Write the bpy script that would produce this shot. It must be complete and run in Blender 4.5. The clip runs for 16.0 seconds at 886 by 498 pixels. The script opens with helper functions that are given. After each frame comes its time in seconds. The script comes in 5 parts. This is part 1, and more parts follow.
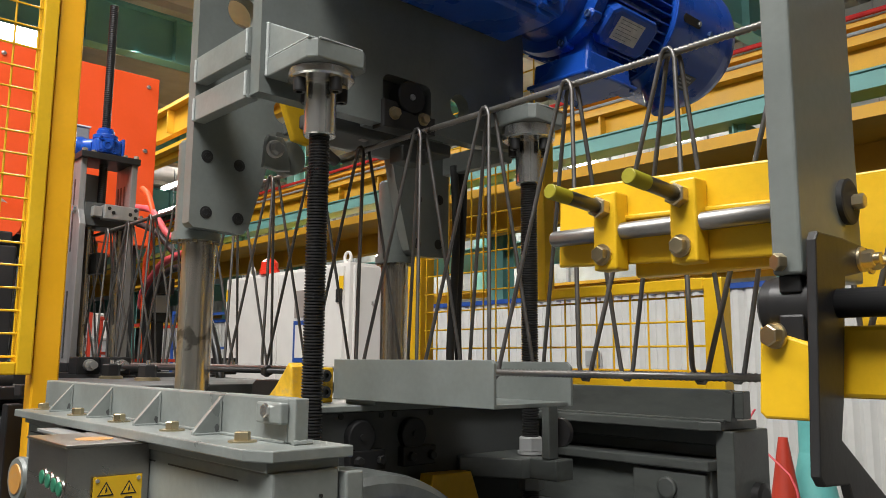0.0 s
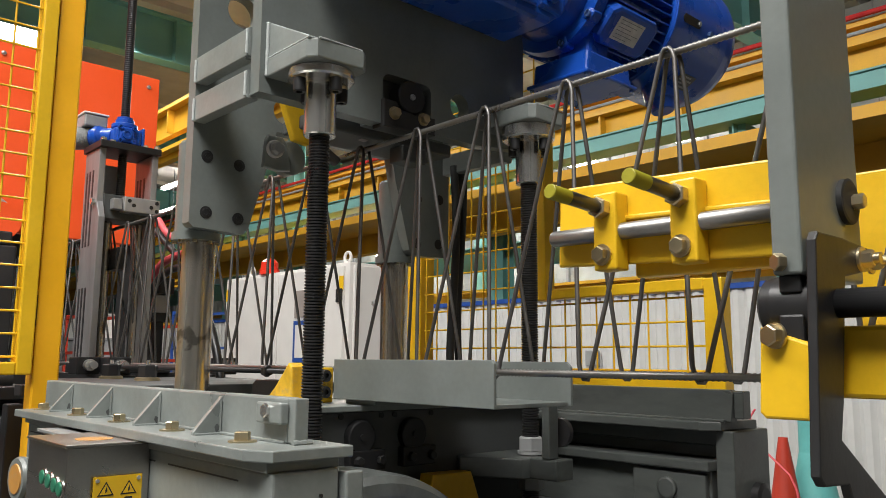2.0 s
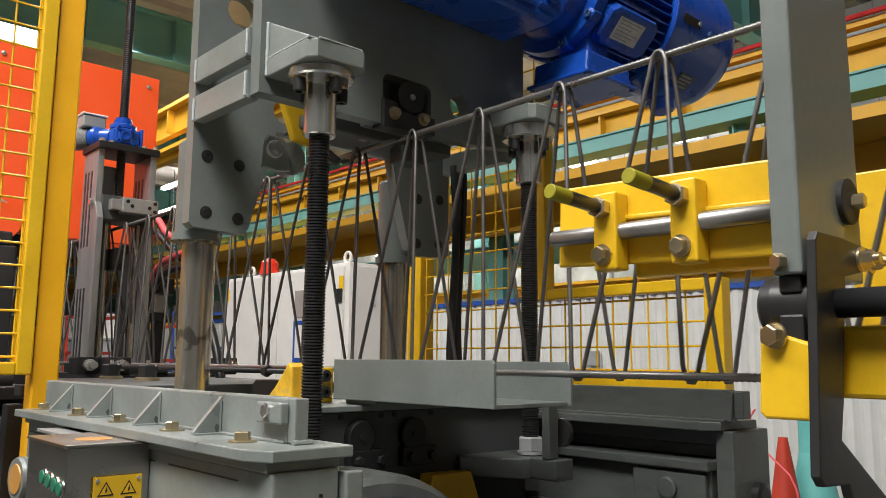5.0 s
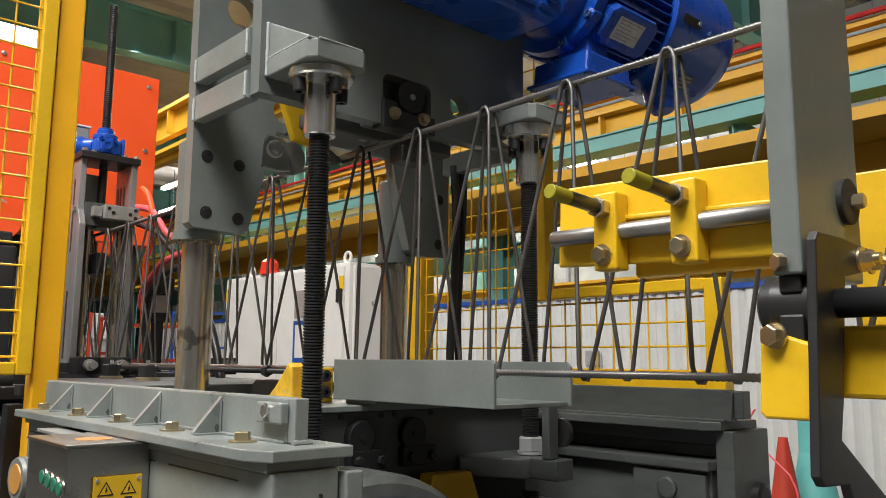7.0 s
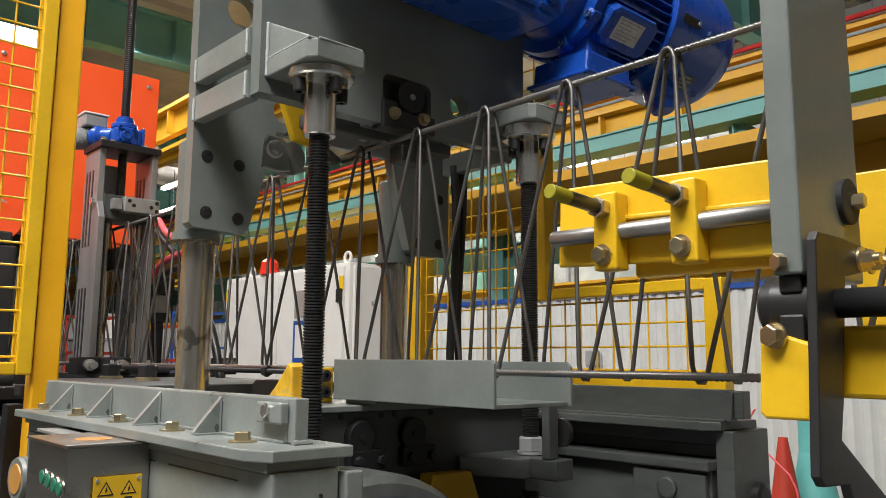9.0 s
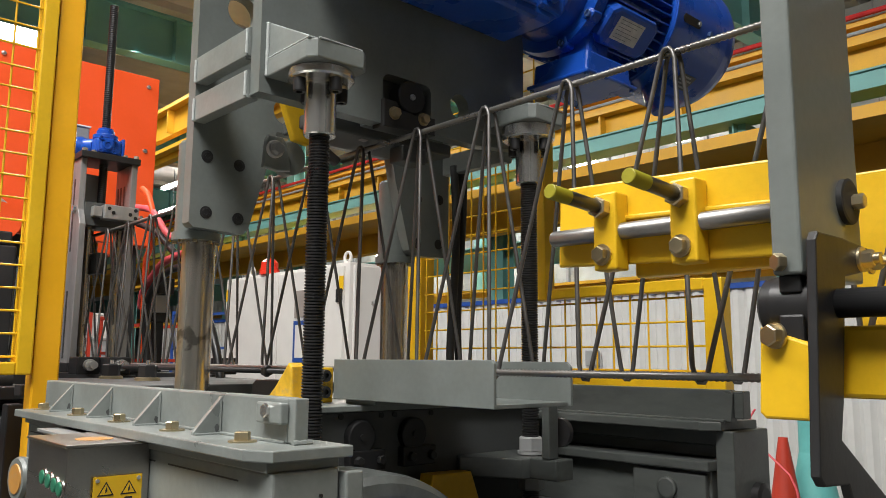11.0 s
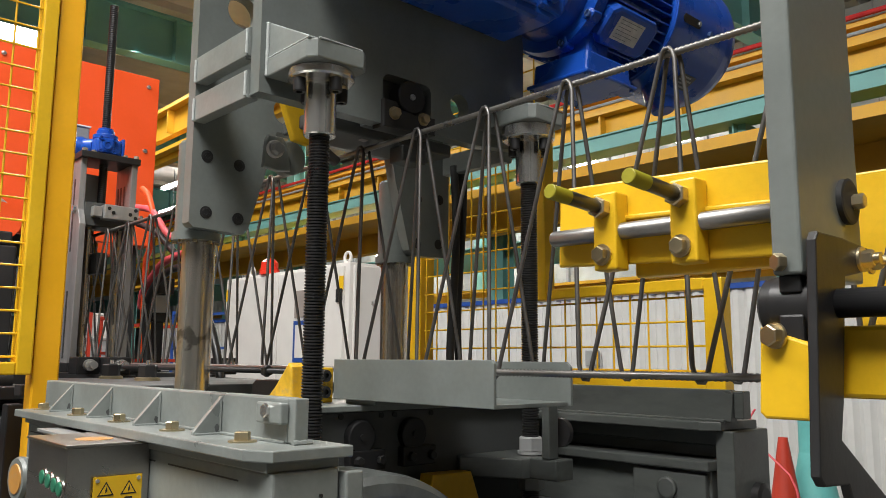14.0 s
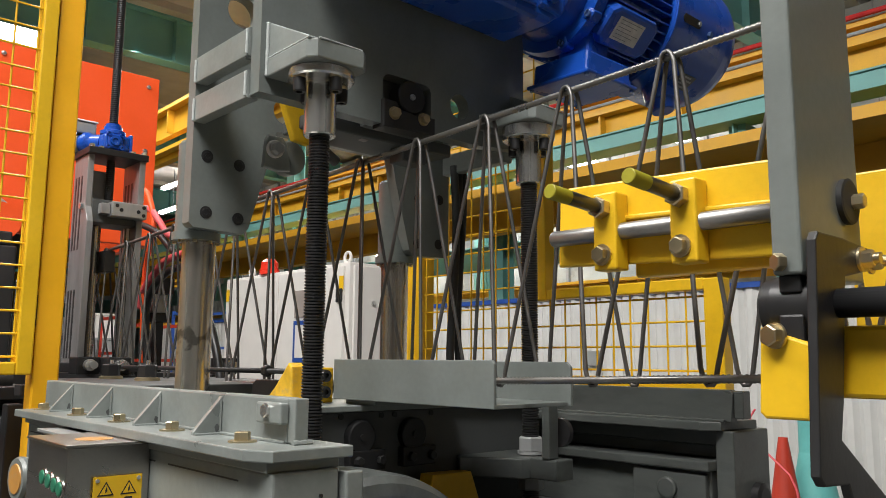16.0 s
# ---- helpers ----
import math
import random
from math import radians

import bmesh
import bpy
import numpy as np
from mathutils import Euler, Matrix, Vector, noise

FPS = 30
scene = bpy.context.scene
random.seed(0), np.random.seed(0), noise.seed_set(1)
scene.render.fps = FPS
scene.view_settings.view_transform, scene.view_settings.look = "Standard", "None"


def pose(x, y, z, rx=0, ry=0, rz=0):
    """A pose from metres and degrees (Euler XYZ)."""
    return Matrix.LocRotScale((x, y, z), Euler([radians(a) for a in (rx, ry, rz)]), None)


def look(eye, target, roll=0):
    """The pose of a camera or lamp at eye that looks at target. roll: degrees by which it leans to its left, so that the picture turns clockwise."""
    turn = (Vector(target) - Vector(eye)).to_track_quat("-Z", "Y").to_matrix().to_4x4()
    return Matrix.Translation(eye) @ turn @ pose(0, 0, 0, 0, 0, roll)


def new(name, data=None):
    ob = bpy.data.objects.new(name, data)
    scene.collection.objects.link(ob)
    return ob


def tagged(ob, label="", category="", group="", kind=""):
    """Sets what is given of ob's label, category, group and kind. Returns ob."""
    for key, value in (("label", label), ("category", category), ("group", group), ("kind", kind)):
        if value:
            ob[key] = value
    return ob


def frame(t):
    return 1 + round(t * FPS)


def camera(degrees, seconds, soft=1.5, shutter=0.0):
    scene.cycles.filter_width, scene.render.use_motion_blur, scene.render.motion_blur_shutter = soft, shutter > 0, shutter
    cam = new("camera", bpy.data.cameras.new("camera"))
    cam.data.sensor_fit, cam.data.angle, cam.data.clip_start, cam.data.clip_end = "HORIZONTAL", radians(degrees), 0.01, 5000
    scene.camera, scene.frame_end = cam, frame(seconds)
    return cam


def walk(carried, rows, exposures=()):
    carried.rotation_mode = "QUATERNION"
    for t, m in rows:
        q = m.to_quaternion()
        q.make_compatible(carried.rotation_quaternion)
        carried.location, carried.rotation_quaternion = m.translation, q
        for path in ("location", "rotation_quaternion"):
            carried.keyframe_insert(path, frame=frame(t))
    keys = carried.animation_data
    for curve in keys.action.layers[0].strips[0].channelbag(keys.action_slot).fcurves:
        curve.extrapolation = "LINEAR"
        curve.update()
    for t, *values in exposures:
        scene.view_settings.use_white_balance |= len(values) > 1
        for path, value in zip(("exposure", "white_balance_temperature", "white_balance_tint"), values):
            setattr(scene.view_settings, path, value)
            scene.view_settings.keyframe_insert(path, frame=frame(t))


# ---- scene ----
cam = camera(58.456, 16.0, soft=0.7, shutter=0.5)
EYE = (0.0, 0.0, 1.10)
YAW, TILT = radians(137.708), radians(8.054)
AIM = (EYE[0] + math.cos(YAW) * math.cos(TILT), EYE[1] + math.sin(YAW) * math.cos(TILT), EYE[2] + math.sin(TILT))
walk(cam, [(0.0, look(EYE, AIM, 0.416)), (16.0, look(EYE, AIM, 0.416))], exposures=[(0.0, 0.22), (16.0, 0.22)])

# ---- light: a big hall with skylights and bright lamp rows ----
world = bpy.data.worlds.new("hall_sky")
scene.world = world
world.use_nodes = True
wn = world.node_tree.nodes
sky = wn.new("ShaderNodeTexSky")
sky.sky_type, sky.sun_disc, sky.sun_elevation, sky.sun_rotation = "NISHITA", False, radians(50), radians(200)
wn["Background"].inputs["Strength"].default_value = 0.12
world.node_tree.links.new(sky.outputs[0], wn["Background"].inputs["Color"])


def area(name, loc, target, sx, sy, power, colour=(1, 0.975, 0.94)):
    d = bpy.data.lights.new(name, "AREA")
    d.shape, d.size, d.size_y, d.energy, d.color = "RECTANGLE", sx, sy, power, colour
    o = new(name, d)
    o.matrix_basis = look(loc, target)
    return o


# rows of hall lamps under the roof
area("hall_lamp_row", (-3.6, -2.4, 7.2), (-3.0, 0.2, 0.0), 5.0, 1.2, 430)
area("hall_lamp_row", (0.4, -2.6, 7.0), (-3.2, 0.8, 1.4), 4.0, 1.2, 600)
area("hall_lamp_row", (2.8, -2.8, 7.2), (-0.6, 0.8, 1.0), 5.0, 1.2, 70)
area("hall_lamp_row", (-10.5, 3.5, 6.45), (-10.0, 5.2, 0.0), 10.0, 1.2, 440)
area("hall_lamp_row", (-14.0, 11.5, 6.3), (-14.0, 11.0, 0.0), 14.0, 1.2, 860)


# ---- materials ----
def mat(name, colour, rough=0.5, metal=0.0, vary=0.12, scale=6.0, bump=0.06, grain=90.0, spec=0.5, dirt=0.0, dirt_colour=(0.05, 0.045, 0.04), stretch=(1, 1, 1), coat=0.0):
    m = bpy.data.materials.new(name)
    m.use_nodes = True
    nt = m.node_tree
    N, L = nt.nodes, nt.links
    b = N["Principled BSDF"]
    b.inputs["Metallic"].default_value = metal
    b.inputs["Specular IOR Level"].default_value = spec
    b.inputs["Coat Weight"].default_value = coat
    co = N.new("ShaderNodeTexCoord")
    mp = N.new("ShaderNodeMapping")
    mp.inputs["Scale"].default_value = stretch
    L.new(co.outputs["Object"], mp.inputs["Vector"])
    n1, n2 = N.new("ShaderNodeTexNoise"), N.new("ShaderNodeTexNoise")
    n1.inputs["Scale"].default_value, n1.inputs["Detail"].default_value = scale, 6
    n2.inputs["Scale"].default_value, n2.inputs["Detail"].default_value = grain, 4
    L.new(mp.outputs[0], n1.inputs["Vector"])
    L.new(mp.outputs[0], n2.inputs["Vector"])
    r1 = N.new("ShaderNodeMapRange")
    r1.inputs[1].default_value, r1.inputs[2].default_value = 0.3, 0.7
    r1.inputs[3].default_value, r1.inputs[4].default_value = 1 - vary, 1 + vary
    L.new(n1.outputs["Fac"], r1.inputs[0])
    r2 = N.new("ShaderNodeMapRange")
    r2.inputs[3].default_value, r2.inputs[4].default_value = 1 - vary * 0.6, 1 + vary * 0.6
    L.new(n2.outputs["Fac"], r2.inputs[0])
    mu = N.new("ShaderNodeMath")
    mu.operation = "MULTIPLY"
    L.new(r1.outputs[0], mu.inputs[0])
    L.new(r2.outputs[0], mu.inputs[1])
    sc = N.new("ShaderNodeVectorMath")
    sc.operation = "SCALE"
    sc.inputs[0].default_value = colour[:3]
    L.new(mu.outputs[0], sc.inputs["Scale"])
    out = sc.outputs[0]
    if dirt:
        n3 = N.new("ShaderNodeTexNoise")
        n3.inputs["Scale"].default_value, n3.inputs["Detail"].default_value = scale * 2.3, 9
        n3.inputs["Roughness"].default_value = 0.7
        L.new(mp.outputs[0], n3.inputs["Vector"])
        r3 = N.new("ShaderNodeMapRange")
        r3.inputs[1].default_value, r3.inputs[2].default_value = 0.52, 0.75
        r3.inputs[3].default_value, r3.inputs[4].default_value = 0.0, dirt
        L.new(n3.outputs["Fac"], r3.inputs[0])
        mx = N.new("ShaderNodeMix")
        mx.data_type = "RGBA"
        L.new(r3.outputs[0], mx.inputs["Factor"])
        L.new(out, mx.inputs["A"])
        mx.inputs["B"].default_value = (*dirt_colour, 1)
        out = mx.outputs["Result"]
    L.new(out, b.inputs["Base Color"])
    rr = N.new("ShaderNodeMapRange")
    rr.inputs[1].default_value, rr.inputs[2].default_value = 0.3, 0.7
    rr.inputs[3].default_value, rr.inputs[4].default_value = max(0.03, rough - 0.1), min(1, rough + 0.1)
    L.new(n1.outputs["Fac"], rr.inputs[0])
    L.new(rr.outputs[0], b.inputs["Roughness"])
    bp = N.new("ShaderNodeBump")
    bp.inputs["Strength"].default_value, bp.inputs["Distance"].default_value = bump, 0.004
    L.new(n2.outputs["Fac"], bp.inputs["Height"])
    L.new(bp.outputs[0], b.inputs["Normal"])
    return m


def glow(name, colour, strength):
    m = bpy.data.materials.new(name)
    m.use_nodes = True
    b = m.node_tree.nodes["Principled BSDF"]
    b.inputs["Base Color"].default_value = (*colour, 1)
    b.inputs["Emission Color"].default_value = (*colour, 1)
    b.inputs["Emission Strength"].default_value = strength
    return m


GREY = mat("grey_paint", (0.158, 0.176, 0.168), 0.38, vary=0.16, dirt=0.22, dirt_colour=(0.10, 0.105, 0.095), coat=0.15)
GREY2 = mat("light_grey_paint", (0.205, 0.225, 0.215), 0.36, vary=0.18, dirt=0.4, dirt_colour=(0.30, 0.32, 0.31), scale=9, coat=0.15)
YELLOW = mat("yellow_paint", (0.76, 0.46, 0.012), 0.42, vary=0.1, dirt=0.22, dirt_colour=(0.30, 0.18, 0.02), coat=0.15)
YELLOW2 = mat("amber_yellow_paint", (0.86, 0.43, 0.010), 0.4, vary=0.06, dirt=0.08, coat=0.15)
WORN = mat("worn_yellow_paint", (0.74, 0.44, 0.03), 0.5, vary=0.2, scale=25, dirt=0.85, dirt_colour=(0.36, 0.28, 0.18))
YELLOW_FAR = mat("crane_yellow_paint", (0.66, 0.35, 0.018), 0.5, scale=1.5, dirt=0.15)
BLUE = mat("blue_paint", (0.008, 0.068, 0.40), 0.3, vary=0.1, spec=0.45, coat=0.35, dirt=0.12, scale=9)
STEEL = mat("bright_steel", (0.72, 0.71, 0.69), 0.22, 0.9, stretch=(1, 1, 0.1))
RUST = mat("worn_column_steel", (0.62, 0.58, 0.52), 0.26, 0.92, vary=0.25, dirt=0.5, dirt_colour=(0.20, 0.13, 0.06), stretch=(1, 1, 0.06), scale=16)
DARK = mat("black_oxide_steel", (0.035, 0.035, 0.036), 0.45, 0.4, dirt=0.15)
SCREW = mat("oiled_screw_steel", (0.07, 0.07, 0.072), 0.35, 0.8)
REBAR = mat("drawn_wire_steel", (0.155, 0.15, 0.145), 0.42, 0.75, dirt=0.3, dirt_colour=(0.14, 0.07, 0.035), scale=14)
BRASS = mat("zinc_yellow_bolt", (0.56, 0.47, 0.31), 0.34, 0.95)
ORANGE = mat("orange_paint", (0.85, 0.09, 0.015), 0.45, vary=0.05)
WHITE = mat("white_cabinet_paint", (0.66, 0.64, 0.61), 0.45, vary=0.04)
PANEL = mat("white_sheet_wall", (0.56, 0.56, 0.545), 0.5, vary=0.05)
TEAL = mat("teal_paint", (0.15, 0.36, 0.34), 0.5, scale=1.5)
CONCRETE = mat("roof_concrete", (0.50, 0.46, 0.41), 0.8, scale=2)
FLOOR = mat("floor_screed", (0.10, 0.10, 0.095), 0.5, scale=1.2, dirt=0.3)
INOX = mat("brushed_stainless", (0.42, 0.40, 0.38), 0.3, 1.0, stretch=(0.15, 1, 1), grain=200)
HALLWALL = mat("hall_wall_sheet", (0.22, 0.23, 0.22), 0.6, scale=1.0)
GALV = mat("light_grey_metal", (0.34, 0.35, 0.35), 0.45, 0.3)
RED = mat("red_plastic", (0.45, 0.02, 0.02), 0.45)
REDOR = mat("red_orange_paint", (0.42, 0.035, 0.015), 0.5, dirt=0.1)
PINK = mat("pink_hose", (0.70, 0.10, 0.12), 0.4)
GLASSY = mat("grey_glazing", (0.42, 0.45, 0.44), 0.3, vary=0.45, scale=0.8)
BLUECAP = mat("blue_cap_paint", (0.02, 0.07, 0.30), 0.4)
TEAL2 = mat("light_teal_paint", (0.12, 0.42, 0.40), 0.5)
BROWNGREY = mat("brown_grey_plate", (0.30, 0.26, 0.24), 0.5)
BEACON = mat("red_beacon_plastic", (0.75, 0.04, 0.02), 0.25)
DARKGREY = mat("dark_grey_paint", (0.075, 0.08, 0.08), 0.5, dirt=0.25)
BLACK = mat("black_steel", (0.016, 0.016, 0.017), 0.42)
RUBBER = mat("black_rubber", (0.02, 0.02, 0.02), 0.6)
WELD = mat("painted_weld", (0.46, 0.49, 0.48), 0.2, scale=60, bump=0.3)
MILLED = mat("milled_steel", (0.46, 0.46, 0.46), 0.36, 0.55, dirt=0.15, stretch=(1, 1, 0.2))
BLUE2 = mat("bluish_zinc", (0.15, 0.25, 0.5), 0.3, 0.7)
TIP = mat("yellow_green_paint", (0.30, 0.27, 0.015), 0.5)
STICKER = mat("worn_orange_sticker", (0.50, 0.24, 0.05), 0.4, dirt=0.5, dirt_colour=(0.3, 0.28, 0.26), scale=40)
PLATE = mat("etched_aluminium", (0.62, 0.60, 0.55), 0.5, 0.2, vary=0.2, scale=40)
FRAME = mat("dull_machined_steel", (0.26, 0.26, 0.26), 0.42, 0.45, vary=0.25, scale=14, dirt=0.35, dirt_colour=(0.10, 0.09, 0.08), stretch=(1, 1, 0.15))
SHAFT = mat("scuffed_round_steel", (0.36, 0.35, 0.34), 0.36, 0.85, vary=0.3, scale=30, dirt=0.6, dirt_colour=(0.09, 0.07, 0.05), stretch=(0.2, 1, 1))
GREEN = mat("green_button", (0.02, 0.16, 0.09), 0.4)
# grey paint with the shade under the head put into its colour
SHADED = mat("shade_darkened_grey_paint", (0.075, 0.082, 0.078), 0.34, vary=0.3, scale=7, dirt=0.55, dirt_colour=(0.03, 0.03, 0.028), coat=0.1, stretch=(0.3, 1, 1))
BAR = mat("ribbed_bar_steel", (0.27, 0.26, 0.25), 0.36, 0.8, vary=0.2, dirt=0.35, dirt_colour=(0.22, 0.10, 0.04), scale=10)
SPARK = glow("spark_glow", (1.0, 0.55, 0.25), 14)
LAMP = glow("lamp_glow", (1, 0.98, 0.94), 9)


def stained(name, base, z0, z1):
    """A copy of a steel with one oily stain between two heights."""
    m = base.copy()
    m.name = name
    N, L = m.node_tree.nodes, m.node_tree.links
    b = N["Principled BSDF"]
    src = b.inputs["Base Color"].links[0].from_socket
    co, sep = N.new("ShaderNodeTexCoord"), N.new("ShaderNodeSeparateXYZ")
    L.new(co.outputs["Object"], sep.inputs[0])
    ns = N.new("ShaderNodeTexNoise")
    ns.inputs["Scale"].default_value, ns.inputs["Detail"].default_value = 22, 6
    L.new(co.outputs["Object"], ns.inputs["Vector"])
    ad = N.new("ShaderNodeMath")
    ad.operation = "MULTIPLY_ADD"
    ad.inputs[1].default_value = 0.16
    L.new(ns.outputs["Fac"], ad.inputs[0])
    L.new(sep.outputs["Z"], ad.inputs[2])
    up, dn = N.new("ShaderNodeMapRange"), N.new("ShaderNodeMapRange")
    up.inputs[1].default_value, up.inputs[2].default_value = z0 + 0.08, z0 + 0.088
    dn.inputs[1].default_value, dn.inputs[2].default_value = z1 + 0.08, z1 + 0.088
    dn.inputs[3].default_value, dn.inputs[4].default_value = 1.0, 0.0
    L.new(ad.outputs[0], up.inputs[0])
    L.new(ad.outputs[0], dn.inputs[0])
    mu = N.new("ShaderNodeMath")
    mu.operation = "MULTIPLY"
    L.new(up.outputs[0], mu.inputs[0])
    L.new(dn.outputs[0], mu.inputs[1])
    fa = N.new("ShaderNodeMath")
    fa.operation = "MULTIPLY"
    fa.inputs[1].default_value = 0.62
    L.new(mu.outputs[0], fa.inputs[0])
    mx = N.new("ShaderNodeMix")
    mx.data_type = "RGBA"
    mx.inputs["B"].default_value = (0.045, 0.04, 0.032, 1)
    L.new(fa.outputs[0], mx.inputs["Factor"])
    L.new(src, mx.inputs["A"])
    L.new(mx.outputs["Result"], b.inputs["Base Color"])
    return m


STAINED = stained("oil_stained_steel", RUST, 1.13, 1.162)


# ---- building helpers ----
def box(bm, x0, x1, y0, y1, z0, z1, bev=0.0):
    vs = [bm.verts.new((x, y, z)) for x in (x0, x1) for y in (y0, y1) for z in (z0, z1)]
    fs = [bm.faces.new([vs[i] for i in f]) for f in ((0, 1, 3, 2), (4, 6, 7, 5), (0, 4, 5, 1), (2, 3, 7, 6), (0, 2, 6, 4), (1, 5, 7, 3))]
    if bev:
        es = {e for f in fs for e in f.edges}
        bmesh.ops.bevel(bm, geom=list(es), offset=bev, segments=2, affect="EDGES", profile=0.5)
    return bm


def tube(bm, pts, radii, seg=16, caps=True):
    """A round tube along points, one radius each or one for all."""
    pts = [Vector(p) for p in pts]
    if not hasattr(radii, "__len__"):
        radii = [radii] * len(pts)
    rings, ref = [], None
    for i, p in enumerate(pts):
        a, b = pts[max(i - 1, 0)], pts[min(i + 1, len(pts) - 1)]
        d = (b - a)
        if d.length < 1e-9:
            d = pts[-1] - pts[0]
        d.normalize()
        if ref is None:
            ref = Vector((0, 0, 1)) if abs(d.z) < 0.9 else Vector((1, 0, 0))
        n1 = (ref - d * ref.dot(d)).normalized()
        n2 = d.cross(n1)
        ref = n1
        rings.append([bm.verts.new(p + (n1 * math.cos(2 * math.pi * k / seg) + n2 * math.sin(2 * math.pi * k / seg)) * radii[i]) for k in range(seg)])
    for r0, r1 in zip(rings, rings[1:]):
        for k in range(seg):
            f = bm.faces.new((r0[k], r0[(k + 1) % seg], r1[(k + 1) % seg], r1[k]))
            f.smooth = seg > 8
    if caps:
        bm.faces.new(rings[0][::-1])
        bm.faces.new(rings[-1])
    return bm


def lathe(bm, base, axis, profile, seg=32):
    """Rings of (distance along axis, radius) from a base point; a sharp step repeats the distance."""
    a = Vector(axis).normalized()
    b = Vector(base)
    ref = Vector((0, 0, 1)) if abs(a.z) < 0.9 else Vector((1, 0, 0))
    n1 = (ref - a * ref.dot(a)).normalized()
    n2 = a.cross(n1)
    rings = [[bm.verts.new(b + a * d + (n1 * math.cos(2 * math.pi * k / seg) + n2 * math.sin(2 * math.pi * k / seg)) * r) for k in range(seg)] for d, r in profile]
    for (d0, ra), (d1, rb), r0, r1 in zip(profile, profile[1:], rings, rings[1:]):
        for k in range(seg):
            f = bm.faces.new((r0[k], r0[(k + 1) % seg], r1[(k + 1) % seg], r1[k]))
            f.smooth = seg > 8
    bm.faces.new(rings[0][::-1])
    bm.faces.new(rings[-1])
    for r in (rings[0], rings[-1]):
        for k in range(seg):
            e = bm.edges.get((r[k], r[(k + 1) % seg]))
            if e:
                e.smooth = False
    for (d0, ra), r, i in zip(profile, rings, range(len(profile))):
        if 0 < i < len(profile) - 1:
            for k in range(seg):
                bm.edges.get((r[k], r[(k + 1) % seg])).smooth = False
    return bm


def prism(bm, outline, axis, a0, a1, bev=0.0):
    """A flat outline extruded along an axis: 'x' takes (y, z), 'y' takes (x, z), 'z' takes (x, y)."""
    put = {"x": lambda p, a: (a, p[0], p[1]), "y": lambda p, a: (p[0], a, p[1]), "z": lambda p, a: (p[0], p[1], a)}[axis]
    lo = [bm.verts.new(put(p, a0)) for p in outline]
    hi = [bm.verts.new(put(p, a1)) for p in outline]
    fs = [bm.faces.new(lo[::-1]), bm.faces.new(hi)]
    n = len(outline)
    fs += [bm.faces.new((lo[i], lo[(i + 1) % n], hi[(i + 1) % n], hi[i])) for i in range(n)]
    bmesh.ops.recalc_face_normals(bm, faces=fs)
    if bev:
        es = {e for f in fs[:2] for e in f.edges}
        bmesh.ops.bevel(bm, geom=list(es), offset=bev, segments=2, affect="EDGES", profile=0.5)
    return bm


def hexa(bm, base, axis, across, height, turn=0.0):
    """A hexagonal head with chamfered top."""
    a = Vector(axis).normalized()
    b = Vector(base)
    ref = Vector((0, 0, 1)) if abs(a.z) < 0.9 else Vector((1, 0, 0))
    n1 = (ref - a * ref.dot(a)).normalized()
    n2 = a.cross(n1)
    R = across / math.sqrt(3)
    rings = []
    for d, r in ((0, R), (height * 0.88, R), (height, R * 0.86)):
        rings.append([bm.verts.new(b + a * d + (n1 * math.cos(turn + math.pi * k / 3) + n2 * math.sin(turn + math.pi * k / 3)) * r) for k in range(6)])
    for r0, r1 in zip(rings, rings[1:]):
        for k in range(6):
            bm.faces.new((r0[k], r0[(k + 1) % 6], r1[(k + 1) % 6], r1[k]))
    bm.faces.new(rings[0][::-1])
    bm.faces.new(rings[-1])
    return bm


def B():
    return bmesh.new()


def part(name, bm, material, parent=None, label=""):
    me = bpy.data.meshes.new(name)
    bm.normal_update()
    bm.to_mesh(me)
    bm.free()
    me.materials.append(material)
    ob = new(name, me)
    if parent is not None:
        ob.parent = parent
        if parent.type == "EMPTY":
            ob.matrix_parent_inverse = parent.matrix_basis.inverted()
    return tagged(ob, label) if label else ob


def thing(name, loc, label, category, group="", kind=""):
    ob = new(name)
    ob.empty_display_size = 0.05
    ob.matrix_basis = Matrix.Translation(loc)
    return tagged(ob, label, category, group, kind)


def single(name, bm, material, label, category="", group="", kind=""):
    return tagged(part(name, bm, material), label, category, group, kind)


# ---- the hall ----
single("floor", box(B(), -40, 12, -12, 30, -0.2, 0.0), FLOOR, "grey screed factory floor", "floor", kind="structure")
# south and east walls are unseen, white as reflectors for the steel and fill
for nm, d in (("wall_north", (-40, 12, 26, 26.3)), ("reflector_wall_south", (-40, 12, -12.3, -12)), ("wall_west", (-40.3, -40, -12, 26)), ("reflector_wall_east", (12, 12.3, -12, 26))):
    single(nm, box(B(), *d, 0, 7.6), PANEL if nm in ("reflector_wall_south", "reflector_wall_east") else HALLWALL, "sheet-metal hall wall, grey or reflector white", "wall", kind="structure")
bm = box(B(), -40, 12, -12, 26, 7.6, 7.8)
for i in range(18):
    box(bm, -40 + i * 2.9, -39.7 + i * 2.9, -12, 26, 7.46, 7.6)
single("ceiling", bm, CONCRETE, "brown-grey panelled hall roof", "ceiling", kind="structure")


